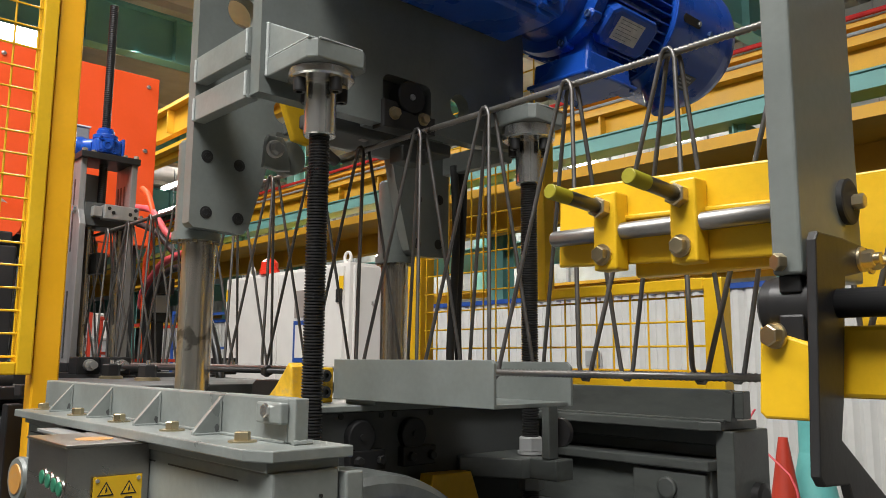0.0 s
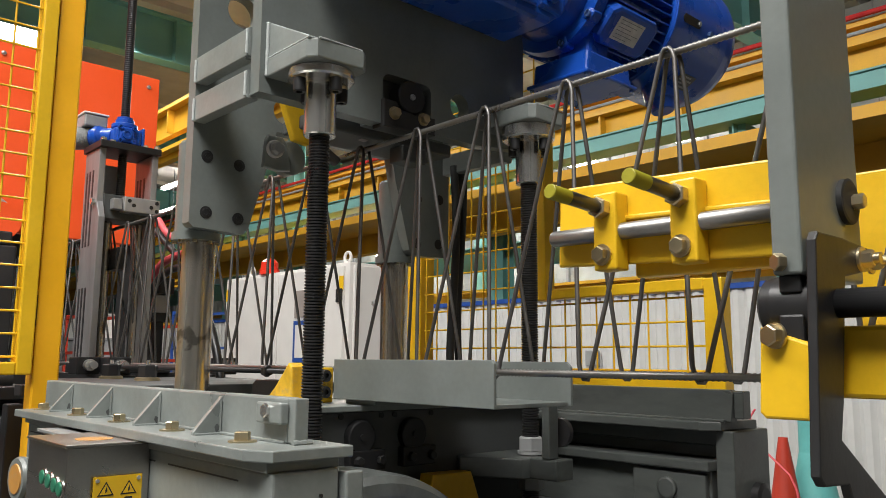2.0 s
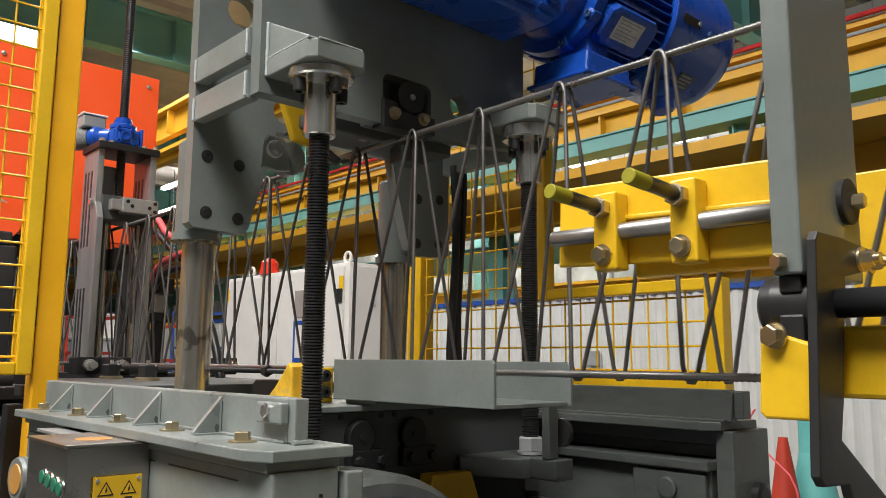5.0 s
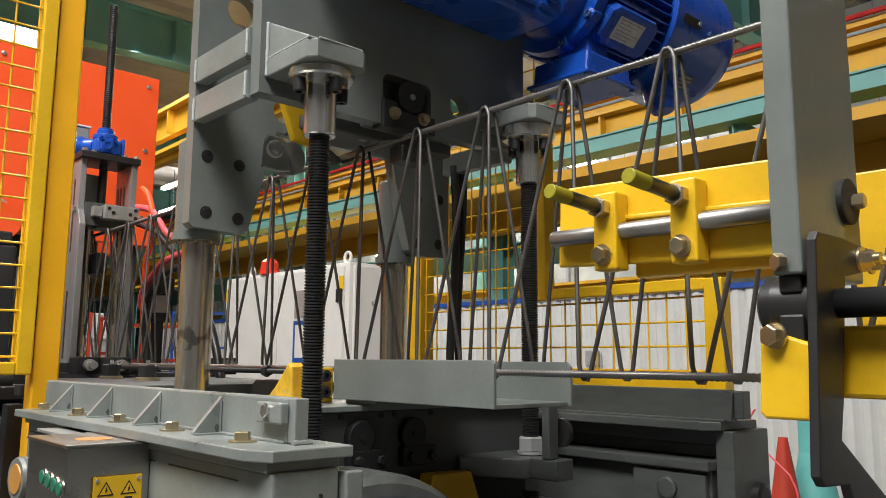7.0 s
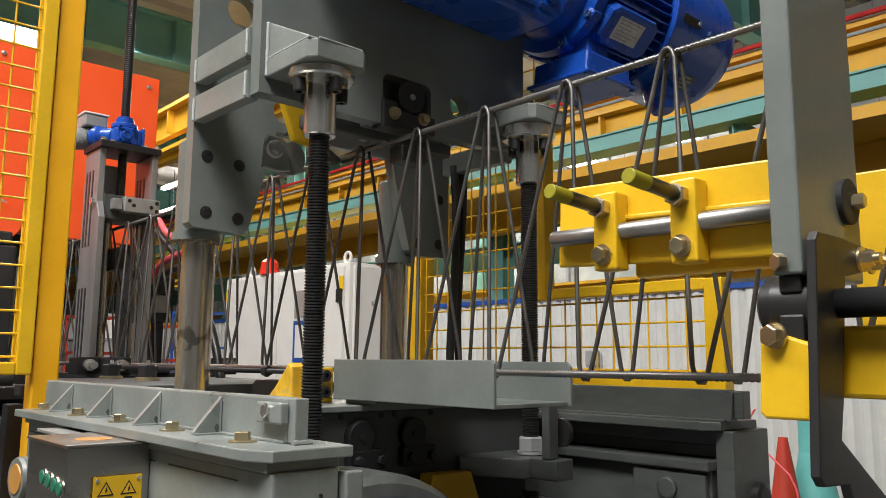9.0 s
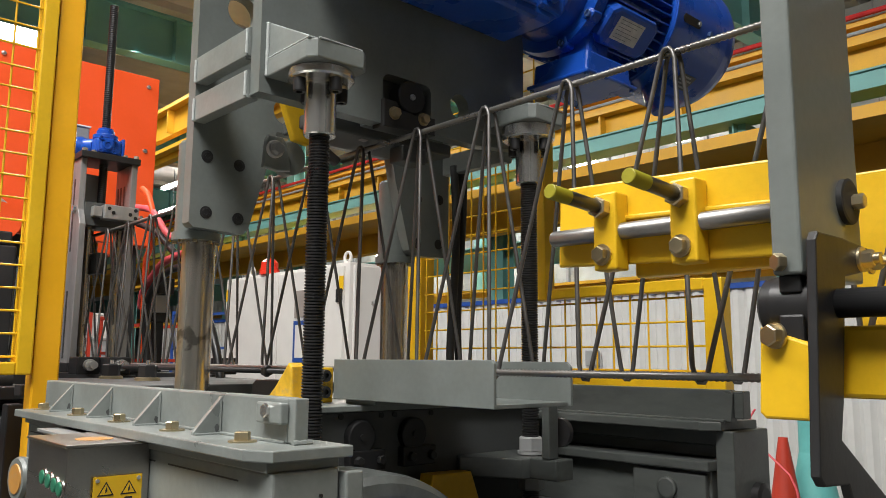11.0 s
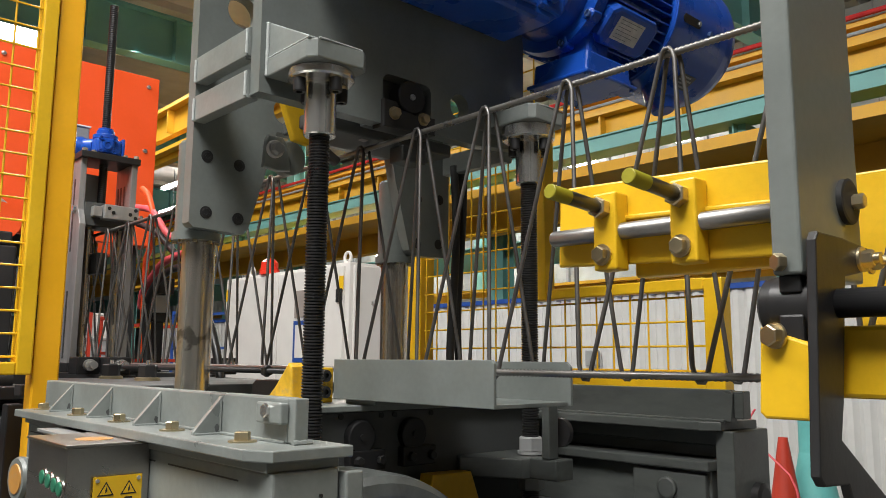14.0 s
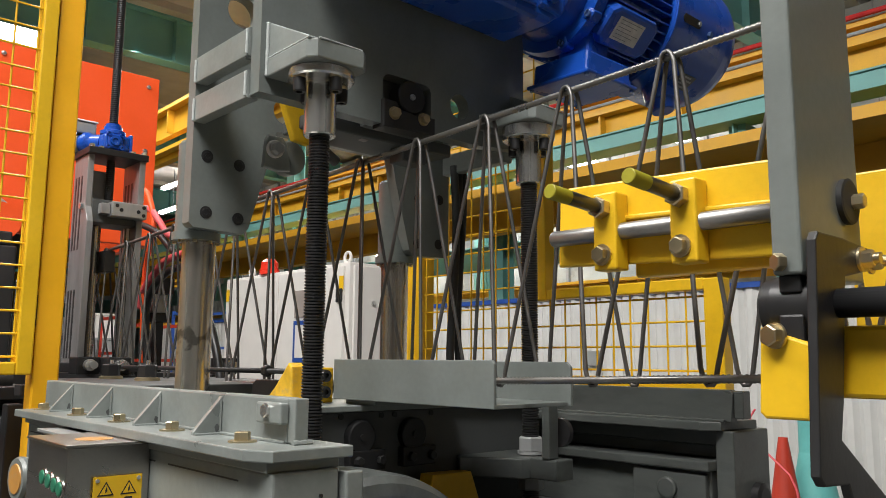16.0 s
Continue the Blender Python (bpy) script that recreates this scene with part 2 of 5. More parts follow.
def roof_beam(x):
    g = thing("roof_beam", (x, 7, 6.57), "dark teal steel roof beam with flanges", "beam", group="roof beams")
    part("web", box(B(), x - 0.02, x + 0.02, -12, 26, 6.6, 7.42), TEAL, g)
    part("flange", box(B(), x - 0.16, x + 0.16, -12, 26, 6.57, 6.6), TEAL, g)
    part("flange", box(B(), x - 0.16, x + 0.16, -12, 26, 7.42, 7.46), TEAL, g)
    for k in range(8):
        part("stiffener", box(B(), x + 0.02, x + 0.15, 2.6 + k * 1.6, 2.63 + k * 1.6, 6.6, 7.42), TEAL, g)


for x in (-14.0, -21.0, -6.0, -29.0):
    roof_beam(x)

for x in (-4.15, -9.0, -15.5, -18.4, -25.0, -32.0):
    g = thing("steel_column", (x, 9.5, 0), "teal painted steel hall column with bracket", "column", group="hall columns")
    part("flange", box(B(), x - 0.16, x + 0.16, 9.36, 9.38, 0, 7.46), TEAL, g)
    part("flange", box(B(), x - 0.16, x + 0.16, 9.62, 9.64, 0, 7.46), TEAL, g)
    part("web", box(B(), x - 0.01, x + 0.01, 9.38, 9.62, 0, 7.46), TEAL, g)
    part("crane_bracket", prism(B(), [(9.36, 3.45), (9.36, 3.9), (9.0, 3.9), (9.0, 3.75)], "x", x - 0.12, x + 0.12), TEAL, g)
for x in (-6.0, -13.5, -22.0, -32.0):
    g = thing("steel_column", (x, 13.3, 0), "teal painted steel hall column", "column", group="hall columns")
    part("flange", box(B(), x - 0.16, x + 0.16, 13.46, 13.48, 0, 7.46), TEAL, g)
    part("web", box(B(), x - 0.01, x + 0.01, 13.48, 13.7, 0, 7.46), TEAL, g)
    part("flange", box(B(), x - 0.16, x + 0.16, 13.7, 13.72, 0, 7.46), TEAL, g)
tb = thing("tie_beam", (-14, 8.1, 3.8), "long teal steel tie beam along the columns", "beam")
part("web", box(B(), -38, 8, 8.03, 8.2, 3.76, 3.93), TEAL, tb)
part("flange", box(B(), -38, 8, 8.0, 8.36, 3.93, 3.949), TEAL, tb)
part("flange", box(B(), -38, 8, 8.0, 8.36, 3.745, 3.76), TEAL, tb)
tb = thing("tie_beam", (-14, 12.0, 3.0), "long teal steel tie beam along the columns", "beam")
part("web", box(B(), -38, 8, 12.0, 12.04, 3.0, 3.5), TEAL, tb)
part("flange", box(B(), -38, 8, 11.86, 12.18, 3.5, 3.53), TEAL, tb)


def crane_girder(y, z0, z1, depth, ribs, x0=-38, x1=8, over=0.14, thick=0.06):
    g = thing("crane_girder", ((x0 + x1) / 2, y, z0), "long yellow steel crane girder with stiffener ribs", "girder", group="crane girders")
    part("web", box(B(), x0, x1, y + over, y + over + depth, z0, z1 - thick), YELLOW_FAR, g)
    part("flange", box(B(), x0, x1, y, y + depth + 2 * over, z1 - thick, z1), YELLOW_FAR, g)
    for k in range(ribs):
        xx = (-26.6 if x0 < -30 else x0 + 0.3) + k * 1.15
        part("rib", box(B(), xx, xx + 0.03, y + 0.03, y + over, z0, z1 - thick), YELLOW_FAR, g)
    return g


crane_girder(8.0, 3.95, 4.27, 0.3, 24)
for x in (-4.15, -9.0, -15.5, -25.0):
    g = thing("girder_bracket", (x, 8.6, 3.7), "teal steel bracket that carries the crane girders", "bracket", group="girder brackets")
    part("arm", box(B(), x - 0.1, x + 0.1, 8.22, 9.36, 3.56, 3.745), TEAL, g)
    part("stiffener", box(B(), x - 0.01, x + 0.01, 8.12, 8.22, 3.56, 3.745), TEAL, g)
crane_girder(7.9, 3.08, 3.56, 0.2, 0, over=0.95, thick=0.13)
crane_girder(8.35, 4.27, 4.60, 0.2, 0)
g = crane_girder(5.0, 4.72, 5.16, 0.12, 14, -24.0, -7.0)
for x in (-23.0, -7.6):
    part("hanger", box(B(), x, x + 0.1, 5.15, 5.25, 5.16, 7.6), YELLOW_FAR, g)
g = crane_girder(5.0, 4.30, 4.46, 0.12, 0, -24.0, -7.0)
for x in (-23.0, -7.6):
    part("hanger", box(B(), x, x + 0.1, 5.15, 5.25, 4.46, 4.72), YELLOW_FAR, g)
crane_girder(13.0, 2.5, 2.75, 0.4, 0)
for y, z, r, m in ((8.02, 4.335, 0.024, GALV), (8.30, 4.63, 0.03, RED), (8.25, 4.30, 0.03, GALV)):
    single("conduit", tube(B(), [(-38, y, z), (8, y, z)], r, 8), m, "long straight conduit pipe along the crane girder", "pipe", group="conduits")
g = thing("window_band", (-14, 14, 3.2), "long band of grey glazing with mullions", "window", kind="structure")
part("pane", box(B(), -38, 6, 14.5, 14.54, 0.0, 7.46), GLASSY, g)
for k in range(36):
    part("mullion", box(B(), -38 + k * 1.2, -37.93 + k * 1.2, 14.42, 14.5, 0.0, 7.46), GALV, g)

jb2 = thing("column_box", (-8.5, 9.0, 3.2), "dark teal steel box fixed to the column", "box")
part("body", box(B(), -9.0, -8.0, 9.0, 9.3, 3.25, 3.75, 0.01), TEAL, jb2)
part("lid", box(B(), -9.02, -7.98, 8.98, 9.0, 3.23, 3.77, 0.005), TEAL, jb2)
for k in range(14):
    xx = -30.0 + k * 2.1
    cr = thing("stacked_crate", (xx, 12.6, 0), "stacked grey and orange crates on the hall floor", "crate", group="far crates")
    part("lower_crate", box(B(), xx, xx + 1.5, 12.4, 13.2, 0.0, 0.9 + 0.3 * ((k * 5) % 3)), (GALV, TEAL2, YELLOW_FAR)[k % 3], cr)
    part("upper_crate", box(B(), xx + 0.1, xx + 1.3, 12.5, 13.1, 0.9 + 0.3 * ((k * 5) % 3), 1.6 + 0.45 * ((k * 7) % 3)), (YELLOW_FAR, GALV, WHITE)[(k * 2) % 3], cr)

# hanging lamps
LAMPS = [(-12.3, 6.2, 0.7), (-9.33, 6.24, 0.5), (-5.2, 5.19, 0.7), (-15.5, 6.2, 0.4), (-14.8, 4.9, 0.3), (-15.8, 3.9, 0.5), (-7.85, 5.27, 0.3), (-11.0, 5.0, 0.3), (-13.4, 4.2, 0.3), (-19.0, 5.6, 0.35), (-13.0, 5.6, 0.35), (-16.9, 5.0, 0.3), (-10.3, 4.3, 0.4), (-20.5, 4.6, 0.5), (-6.6, 4.4, 0.4)]
for x, z, w in LAMPS:
    k = 14.0 / 16.0
    lx, lz, w = x * k, 1.1 + (z - 1.1) * k, w * 0.5
    l = thing("hall_lamp", (lx, 14.0, lz), "bright hanging hall lamp", "lamp", group="hall lamps")
    part("housing", box(B(), lx - w, lx + w, 13.9, 14.1, lz + 0.05, lz + 0.12), GALV, l)
    part("diffuser", box(B(), lx - w, lx + w, 13.9, 14.1, lz - 0.06, lz + 0.05), LAMP, l)
    part("hanger", tube(B(), [(lx, 14, lz + 0.1), (lx, 14, 7.6)], 0.01, 6), GALV, l)
for x, y, z, w in ((-26.0, 11.1, 7.05, 0.9), (-26.0, 11.1, 6.2, 1.0), (-13.5, 9.9, 3.55, 0.55)):
    l = thing("strip_lamp", (x, y, z), "bright hanging strip lamp", "lamp", group="strip lamps")
    part("tube", box(B(), x - w, x + w, y - 0.08, y + 0.08, z - 0.05, z + 0.05), LAMP, l)
    part("hanger", tube(B(), [(x, y, z), (x, y, 7.6)], 0.01, 6), GALV, l)
l = thing("strip_lamp", (-9, 1.9, 4.5), "bright hanging strip lamp", "lamp", group="strip lamps")
part("tube", box(B(), -9.06, -8.94, 1.2, 2.35, 4.44, 4.58), LAMP, l)
part("hanger", tube(B(), [(-9, 1.8, 4.5), (-9, 1.8, 7.6)], 0.01, 6), GALV, l)

# low white partition with blue cap
pw = thing("partition_wall", (-6, 6.7, 0), "low white corrugated partition wall with a blue cap rail", "partition", kind="structure")
bm = B()
for k in range(150):
    x = -16.0 + 0.13 * k
    prism(bm, [(x, 6.70), (x + 0.04, 6.67), (x + 0.09, 6.67), (x + 0.13, 6.70), (x + 0.13, 6.73), (x, 6.73)], "z", 0.0, 1.76)
part("corrugated_sheet", bm, PANEL, pw)
part("cap_rail", box(B(), -16, 3.5, 6.65, 6.75, 1.76, 1.81), BLUECAP, pw, "blue painted cap rail")
sk = thing("wall_socket", (-4.98, 6.62, 1.03), "small grey wall socket box on the partition", "socket")
part("body", box(B(), -5.08, -4.94, 6.6, 6.67, 1.06, 1.22, 0.01), GALV, sk)

# teal bollard, orange cone and hose
bo = thing("teal_stand", (-2.4, 5.5, 0), "teal painted conical machine stand", "stand")
part("stem", lathe(B(), (-2.40, 5.62, 0), (0, 0, 1), [(0, 0.2), (0.1, 0.17), (0.50, 0.09), (1.05, 0.085)], 20), TEAL2, bo)
co = thing("traffic_cone", (-2.5, 5.35, 0), "dark orange traffic cone on the floor", "cone")
part("base", box(B(), -2.68, -2.32, 5.17, 5.53, 0, 0.03, 0.01), REDOR, co)
part("body", lathe(B(), (-2.48, 5.35, 0.03), (0, 0, 1), [(0, 0.12), (0.58, 0.03)], 20), REDOR, co)
HP = [(-2.54, 5.1, 0.80), (-2.575, 5.1, 0.75), (-2.575, 5.1, 0.66), (-2.53, 5.1, 0.57), (-2.42, 5.1, 0.48), (-2.33, 5.1, 0.40), (-2.29, 5.1, 0.31), (-2.28, 5.1, 0.2), (-2.28, 5.1, 0.009)]
single("air_hose", tube(B(), [Vector(HP[i]).lerp(Vector(HP[i + 1]), k / 4) for i in range(len(HP) - 1) for k in range(5 if i == len(HP) - 2 else 4)], 0.007, 8), PINK, "thin pink air hose hanging to the floor", "hose")

# ---- white control cabinet ----
wc = thing("control_cabinet", (-6.7, 4.4, 0), "tall white control cabinet with a red beacon", "cabinet")
body = part("body", box(B(), -7.85, -5.6, 4.0, 4.95, 0, 1.95, 0.008), WHITE, wc)
for x0, x1 in ((-7.8, -6.75), (-6.73, -5.66)):
    part("door", box(B(), x0, x1, 3.975, 4.0, 0.12, 1.92, 0.004), WHITE, wc)
part("side_door", box(B(), -5.6, -5.575, 4.04, 4.91, 0.12, 1.92, 0.004), WHITE, wc)
part("handle", box(B(), -5.74, -5.66, 3.955, 3.975, 1.60, 1.72, 0.004), DARK, wc, "black cabinet handle")
part("lock", lathe(B(), (-5.575, 4.24, 1.60), (1, 0, 0), [(0, 0.022), (0.02, 0.022)], 12), STEEL, wc)
part("sign_plate", box(B(), -6.42, -5.93, 3.965, 3.975, 1.49, 1.74), BROWNGREY, wc)
fr = part("document_frame", box(B(), -6.42, -5.97, 3.96, 3.975, 1.08, 1.46), BLUECAP, wc)
part("paper", box(B(), -6.38, -6.01, 3.955, 3.96, 1.12, 1.42), WHITE, fr)
for x, z in ((-5.68, 1.78), (-7.76, 1.78)):
    part("warning_sticker", box(B(), x - 0.03, x + 0.03, 3.968, 3.9749, z - 0.07, z + 0.05), YELLOW, wc)
for x in (-5.7, -7.4):
    ring = [(x + 0.047 * math.cos(a), 4.05, 2.00 + 0.047 * math.sin(a)) for a in [math.pi * 2 * i / 20 for i in range(21)]]
    part("lifting_eye", tube(B(), ring, 0.014, 8), WHITE, wc)
be = part("beacon", lathe(B(), (-7.05, 4.05, 1.95), (0, 0, 1), [(0, 0.1), (0.05, 0.1), (0.051, 0.09), (0.12, 0.085), (0.155, 0.05), (0.165, 0.01)], 20), BEACON, wc, "red beacon lamp")

# racks behind the machine
def rack(x, y, w, h, m, label):
    r = thing("steel_rack", (x, y, 0), label, "rack")
    for dx in (0, w):
        for dy in (0, 0.4):
            part("leg", box(B(), x + dx, x + dx + 0.035, y + dy, y + dy + 0.035, 0, h), m, r)
    for k in range(4):
        z = 0.3 + k * (h - 0.35) / 3
        part("rail", box(B(), x + 0.035, x + w, y + 0.005, y + 0.03, z, z + 0.035), m, r)
        part("rail", box(B(), x + 0.035, x + w, y + 0.405, y + 0.43, z, z + 0.035), m, r)
rack(-10.2, 3.1, 0.8, 1.62, REDOR, "red painted steel rack")
rack(-9.2, 3.4, 0.7, 1.5, REDOR, "red painted steel rack")
rack(-10.6, 4.6, 0.9, 1.75, BLUECAP, "blue painted steel rack")
rack(-13.5, 5.0, 2.2, 2.3, YELLOW_FAR, "yellow painted pallet rack")
rack(-15.5, 3.6, 2.0, 2.6, TEAL2, "teal painted pallet rack")
for x, y, z0, z1, w, m in ((-12.0, 3.6, 0, 1.35, 0.9, GALV), (-13.2, 4.2, 0, 1.75, 0.8, WHITE), (-11.5, 4.4, 0, 0.9, 0.6, DARK)):
    cr = thing("machine_housing", (x, y, 0), "closed sheet-metal machine housing", "machine")
    part("body", box(B(), x - w, x + w, y, y + 0.5, z0, z1, 0.01), m, cr)
    part("lid", box(B(), x - w - 0.02, x + w + 0.02, y - 0.02, y + 0.52, z1, z1 + 0.03, 0.005), m, cr)

# ---- orange guard behind the carriage ----
og = thing("orange_guard", (-4.3, 0.6, 0), "large orange sheet-metal machine guard", "machine guard")
part("panel", box(B(), -4.24, -4.2, -0.9, 1.68, 1.70, 2.64, 0.004), ORANGE, og)
part("end_panel", box(B(), -4.9, -4.24, 1.64, 1.68, 1.70, 2.64, 0.004), ORANGE, og)
for y, z in ((1.62, 2.58), (1.62, 2.22), (1.62, 1.85), (0.9, 2.58), (0.2, 2.58)):
    part("screw", lathe(B(), (-4.2, y, z), (1, 0, 0), [(0, 0.014), (0.008, 0.011), (0.01, 0.004)], 12), STEEL, og)
for y in (-0.6, 1.56):
    part("leg", box(B(), -4.32, -4.25, y, y + 0.07, 0, 1.75, 0.004), DARK, og)
part("grey_cover", prism(B(), [(0.55, 1.62), (0.98, 1.62), (0.98, 1.82), (0.9, 1.88), (0.55, 1.84)], "x", -4.19, -4.15, 0.004), GALV, og)
part("orange_lever", lathe(B(), (-4.14, 0.93, 1.74), (1, 0, 0), [(0, 0.09), (0.03, 0.09)], 16), ORANGE, og)
db = thing("drive_housing", (-4.1, 0.6, 0), "black drive housing below the guard", "machine")
part("body", box(B(), -4.14, -3.75, 0.35, 0.92, 0, 1.58, 0.008), DARK, db)
part("cap", box(B(), -4.14, -3.75, 0.40, 0.90, 1.58, 1.64, 0.008), DARK, db)
for z in (1.2, 1.3, 1.42, 1.5):
    part("stud", lathe(B(), (-3.75, 0.72, z), (1, 0, 0), [(0, 0.016), (0.05, 0.016), (0.05, 0.009), (0.07, 0.009)], 10), STEEL, db)

# ---- lattice girder on its way through the press ----
PITCH, TOP, NEAR, FAR = 0.2, (1.058, 1.584), (1.012, 1.081), (1.168, 1.079)
GX = -1.2386
girder = thing("lattice_girder", (GX, TOP[0], NEAR[1]), "long lattice girder of ribbed bars and zigzag wire", "lattice girder")
XA, XB = GX - PITCH * 20, GX + PITCH * 9


def ribbed_bar(y, z, r, ends=(XA, XB)):
    n = int((ends[1] - ends[0]) / 0.0042)
    pts = [(ends[0] + i * 0.0042, y, z) for i in range(n)]
    return tube(B(), pts, [r * (0.84 if i % 2 else 1.12) for i in range(n)], 9)


part("top_bar", ribbed_bar(TOP[0], TOP[1] - 0.005, 0.0058), BAR, girder)
for yy, zz in (NEAR, FAR):
    part("bottom_bar", ribbed_bar(yy, zz, 0.0058), BAR, girder)
for side, off in ((NEAR, 0.054), (FAR, 0.036)):
    s = -1 if side is NEAR else 1
    pts = []
    for k in range(-20, 9):
        xa, xb = GX + PITCH * k, GX + PITCH * k + off
        y0, z0, y1, z1 = TOP[0] + s * 0.009, TOP[1], side[0] - s * 0.009, side[1]
        for dx, dz in ((-0.013, -0.018), (-0.009, -0.005), (-0.004, 0.001), (0.004, 0.001), (0.009, -0.005), (0.013, -0.018)):
            pts.append((xa + dx, y0, z0 + dz))
        for dx, dz in ((-0.013, 0.016), (-0.009, -0.001), (-0.004, -0.008), (0.004, -0.008), (0.009, -0.001), (0.013, 0.016)):
            pts.append((xb + dx, y1, z1 + dz))
    part("zigzag_wire", tube(B(), pts, 0.0038, 9), REBAR, girder)

# ---- press head ----
head = thing("press_head", (-1.43, 1.075, 1.38), "grey painted welded press head with bolted legs", "press")


def plate_with_hole(bm, x0, x1, y0, y1, z0, z1, cy, cz, r, n=14):
    """A rectangular plate across x with one round hole, as two halves that meet above and below the hole."""
    for sgn, edge in ((-1, y0), (1, y1)):
        arc = [(cy + sgn * r * math.sin(math.pi * k / n), cz - r * math.cos(math.pi * k / n)) for k in range(n + 1)]
        prism(bm, [(edge, z0), (cy, z0)] + arc + [(cy, z1), (edge, z1)], "x", x0, x1)
    return bm


WY0, WY1, WZ = 1.004, 1.143, 1.716
fb = B()
prism(fb, [(0.709, 1.602), (WY0, 1.602), (WY0, 2.45), (0.709, 2.45)], "x", -1.335, -1.30)
prism(fb, [(WY0, WZ - 0.016), (WY0 + 0.005, WZ - 0.005), (WY0 + 0.016, WZ), (WY1 - 0.016, WZ), (WY1 - 0.005, WZ - 0.005), (WY1, WZ - 0.016), (WY1, 2.45), (WY0, 2.45)], "x", -1.335, -1.30)
plate_with_hole(fb, -1.335, -1.30, WY1, 1.295, 1.608, 2.45, 1.2315, 1.69, 0.030)
prism(fb, [(1.295, 1.608), (1.44, 1.625), (1.455, 1.70), (1.455, 1.90), (1.38, 2.45), (1.295, 2.45)], "x", -1.335, -1.30)
fp = part("front_plate", fb, GREY, head)
bm = B()
plate_with_hole(bm, -1.60, -1.567, 0.705, 0.88, 1.62, 2.45, 0.808, 1.88, 0.037)
plate_with_hole(bm, -1.60, -1.567, 0.88, 1.05, 1.62, 2.45, 0.925, 1.672, 0.030)
box(bm, -1.60, -1.567, 1.05, 1.45, 1.62, 2.45)
rp = part("rear_plate", bm, GREY, head)
part("top_deck", box(B(), -1.567, -1.335, 0.76, 1.40, 2.36, 2.40), GREY, head)
for s in (-1, 1):
    yy = lambda v: 1.075 + s * v
    o = [(yy(0.37), 1.385), (yy(0.36), 1.376), (yy(0.245), 1.372), (yy(0.232), 1.386), (yy(0.183), 1.56), (yy(0.17), 1.62), (yy(0.37), 1.62)]
    leg = part("leg", prism(B(), o, "x", -1.60, -1.567), GREY, head)
    for hy, hz in ((0.336, 1.532), (0.260, 1.524), (0.333, 1.41), (0.258, 1.405)):
        part("socket_screw", lathe(B(), (-1.567, yy(hy), hz), (1, 0, 0), [(-0.002, 0.0135), (0.0010, 0.0135), (0.0011, 0.009), (0.0018, 0.0085), (0.0019, 0.005), (0.0012, 0.0045), (0.0012, 0.001)], 20), BLACK, leg, "black counterbored socket screw")
    for z0, z1 in ((1.683, 1.740), (1.598, 1.654)):
        part("brace", prism(B(), [(-1.566, z0 + 0.003), (-1.336, z0), (-1.336, z1), (-1.566, z1 + 0.002)], "y", min(yy(0.372), yy(0.345)), max(yy(0.372), yy(0.345)), 0.002), GREY2, head)
        for xx in (-1.566, -1.336):
            part("weld_seam", tube(B(), [(xx + (0.003 if xx < -1.5 else -0.003), yy(0.374), z0 + 0.004 + i * (z1 - z0 - 0.008) / 12) for i in range(13)], [0.0030 + 0.0002 * math.sin(i * 2.4) for i in range(13)], 8), WELD, head)
    BZ = 1.632 if s < 0 else 1.645
    bk = part("bracket", prism(B(), [(-1.30, yy(0.353)), (-1.158, yy(0.353)), (-1.141, yy(0.340)), (-1.138, yy(0.242)), (-1.150, yy(0.228)), (-1.30, yy(0.222))], "z", BZ, BZ + 0.036, 0.003), GREY2, head)
    part("gusset", prism(B(), [(-1.30, BZ + 0.036), (-1.150, BZ + 0.036), (-1.158, BZ + 0.043), (-1.30, BZ + 0.112)], "y", min(yy(0.350), yy(0.330)), max(yy(0.350), yy(0.330)), 0.0015), GREY2, bk)
    part("weld_seam", tube(B(), [(-1.299, yy(0.330 - 0.108 * i / 30), BZ + 0.037) for i in range(31)], [0.0032 + 0.0003 * math.sin(i * 1.1) for i in range(31)], 9), WELD, bk)
    part("weld_seam", tube(B(), [(-1.298, yy(0.352), BZ + 0.002 + 0.108 * i / 36) for i in range(37)], [0.0036 + 0.0003 * math.sin(i * 0.9) + 0.0002 * math.sin(i * 2.3) for i in range(37)], 9), WELD, bk)
    part("weld_seam", tube(B(), [(-1.150 - 0.145 * i / 40, yy(0.351), BZ + 0.0375 + 0.0006 * math.sin(i * 2.7)) for i in range(41)], [0.0020 + 0.0004 * math.sin(i * 1.9) for i in range(41)], 7), WELD, bk)
    part("weld_seam", tube(B(), [(-1.140, yy(0.338 - 0.094 * i / 24), BZ + 0.0365) for i in range(25)], [0.0017 + 0.0004 * math.sin(i * 2.9) for i in range(25)], 7), WELD, bk)
    cy = yy(0.318 if s < 0 else 0.243)
    sl = part("sleeve", lathe(B(), (-1.64, cy, 1.355), (0, 0, 1), [(0, 0.052), (0.018, 0.052), (0.019, 0.046), (0.216, 0.046), (0.217, 0.044), (0.222, 0.042)], 36), GREY, head)
    for k in range(8):
        a = k * math.pi / 4 + 0.3
        part("bolt", hexa(B(), (-1.64 + 0.044 * math.cos(a), cy + 0.044 * math.sin(a), 1.355), (0, 0, -1), 0.008, 0.006), BRASS, sl)
# roller window, rollers and bolts in the front plate
wn2 = part("roller_window", box(B(), -1.352, -1.336, WY0 - 0.02, WY1 + 0.02, 1.602, WZ + 0.02), DARKGREY, head)
part("guide_roller", lathe(B(), (-1.332, 1.0835, 1.677), (1, 0, 0), [(0, 0.038), (0.034, 0.038), (0.037, 0.035), (0.037, 0.009), (0.036, 0.008)], 40), RUBBER, wn2)
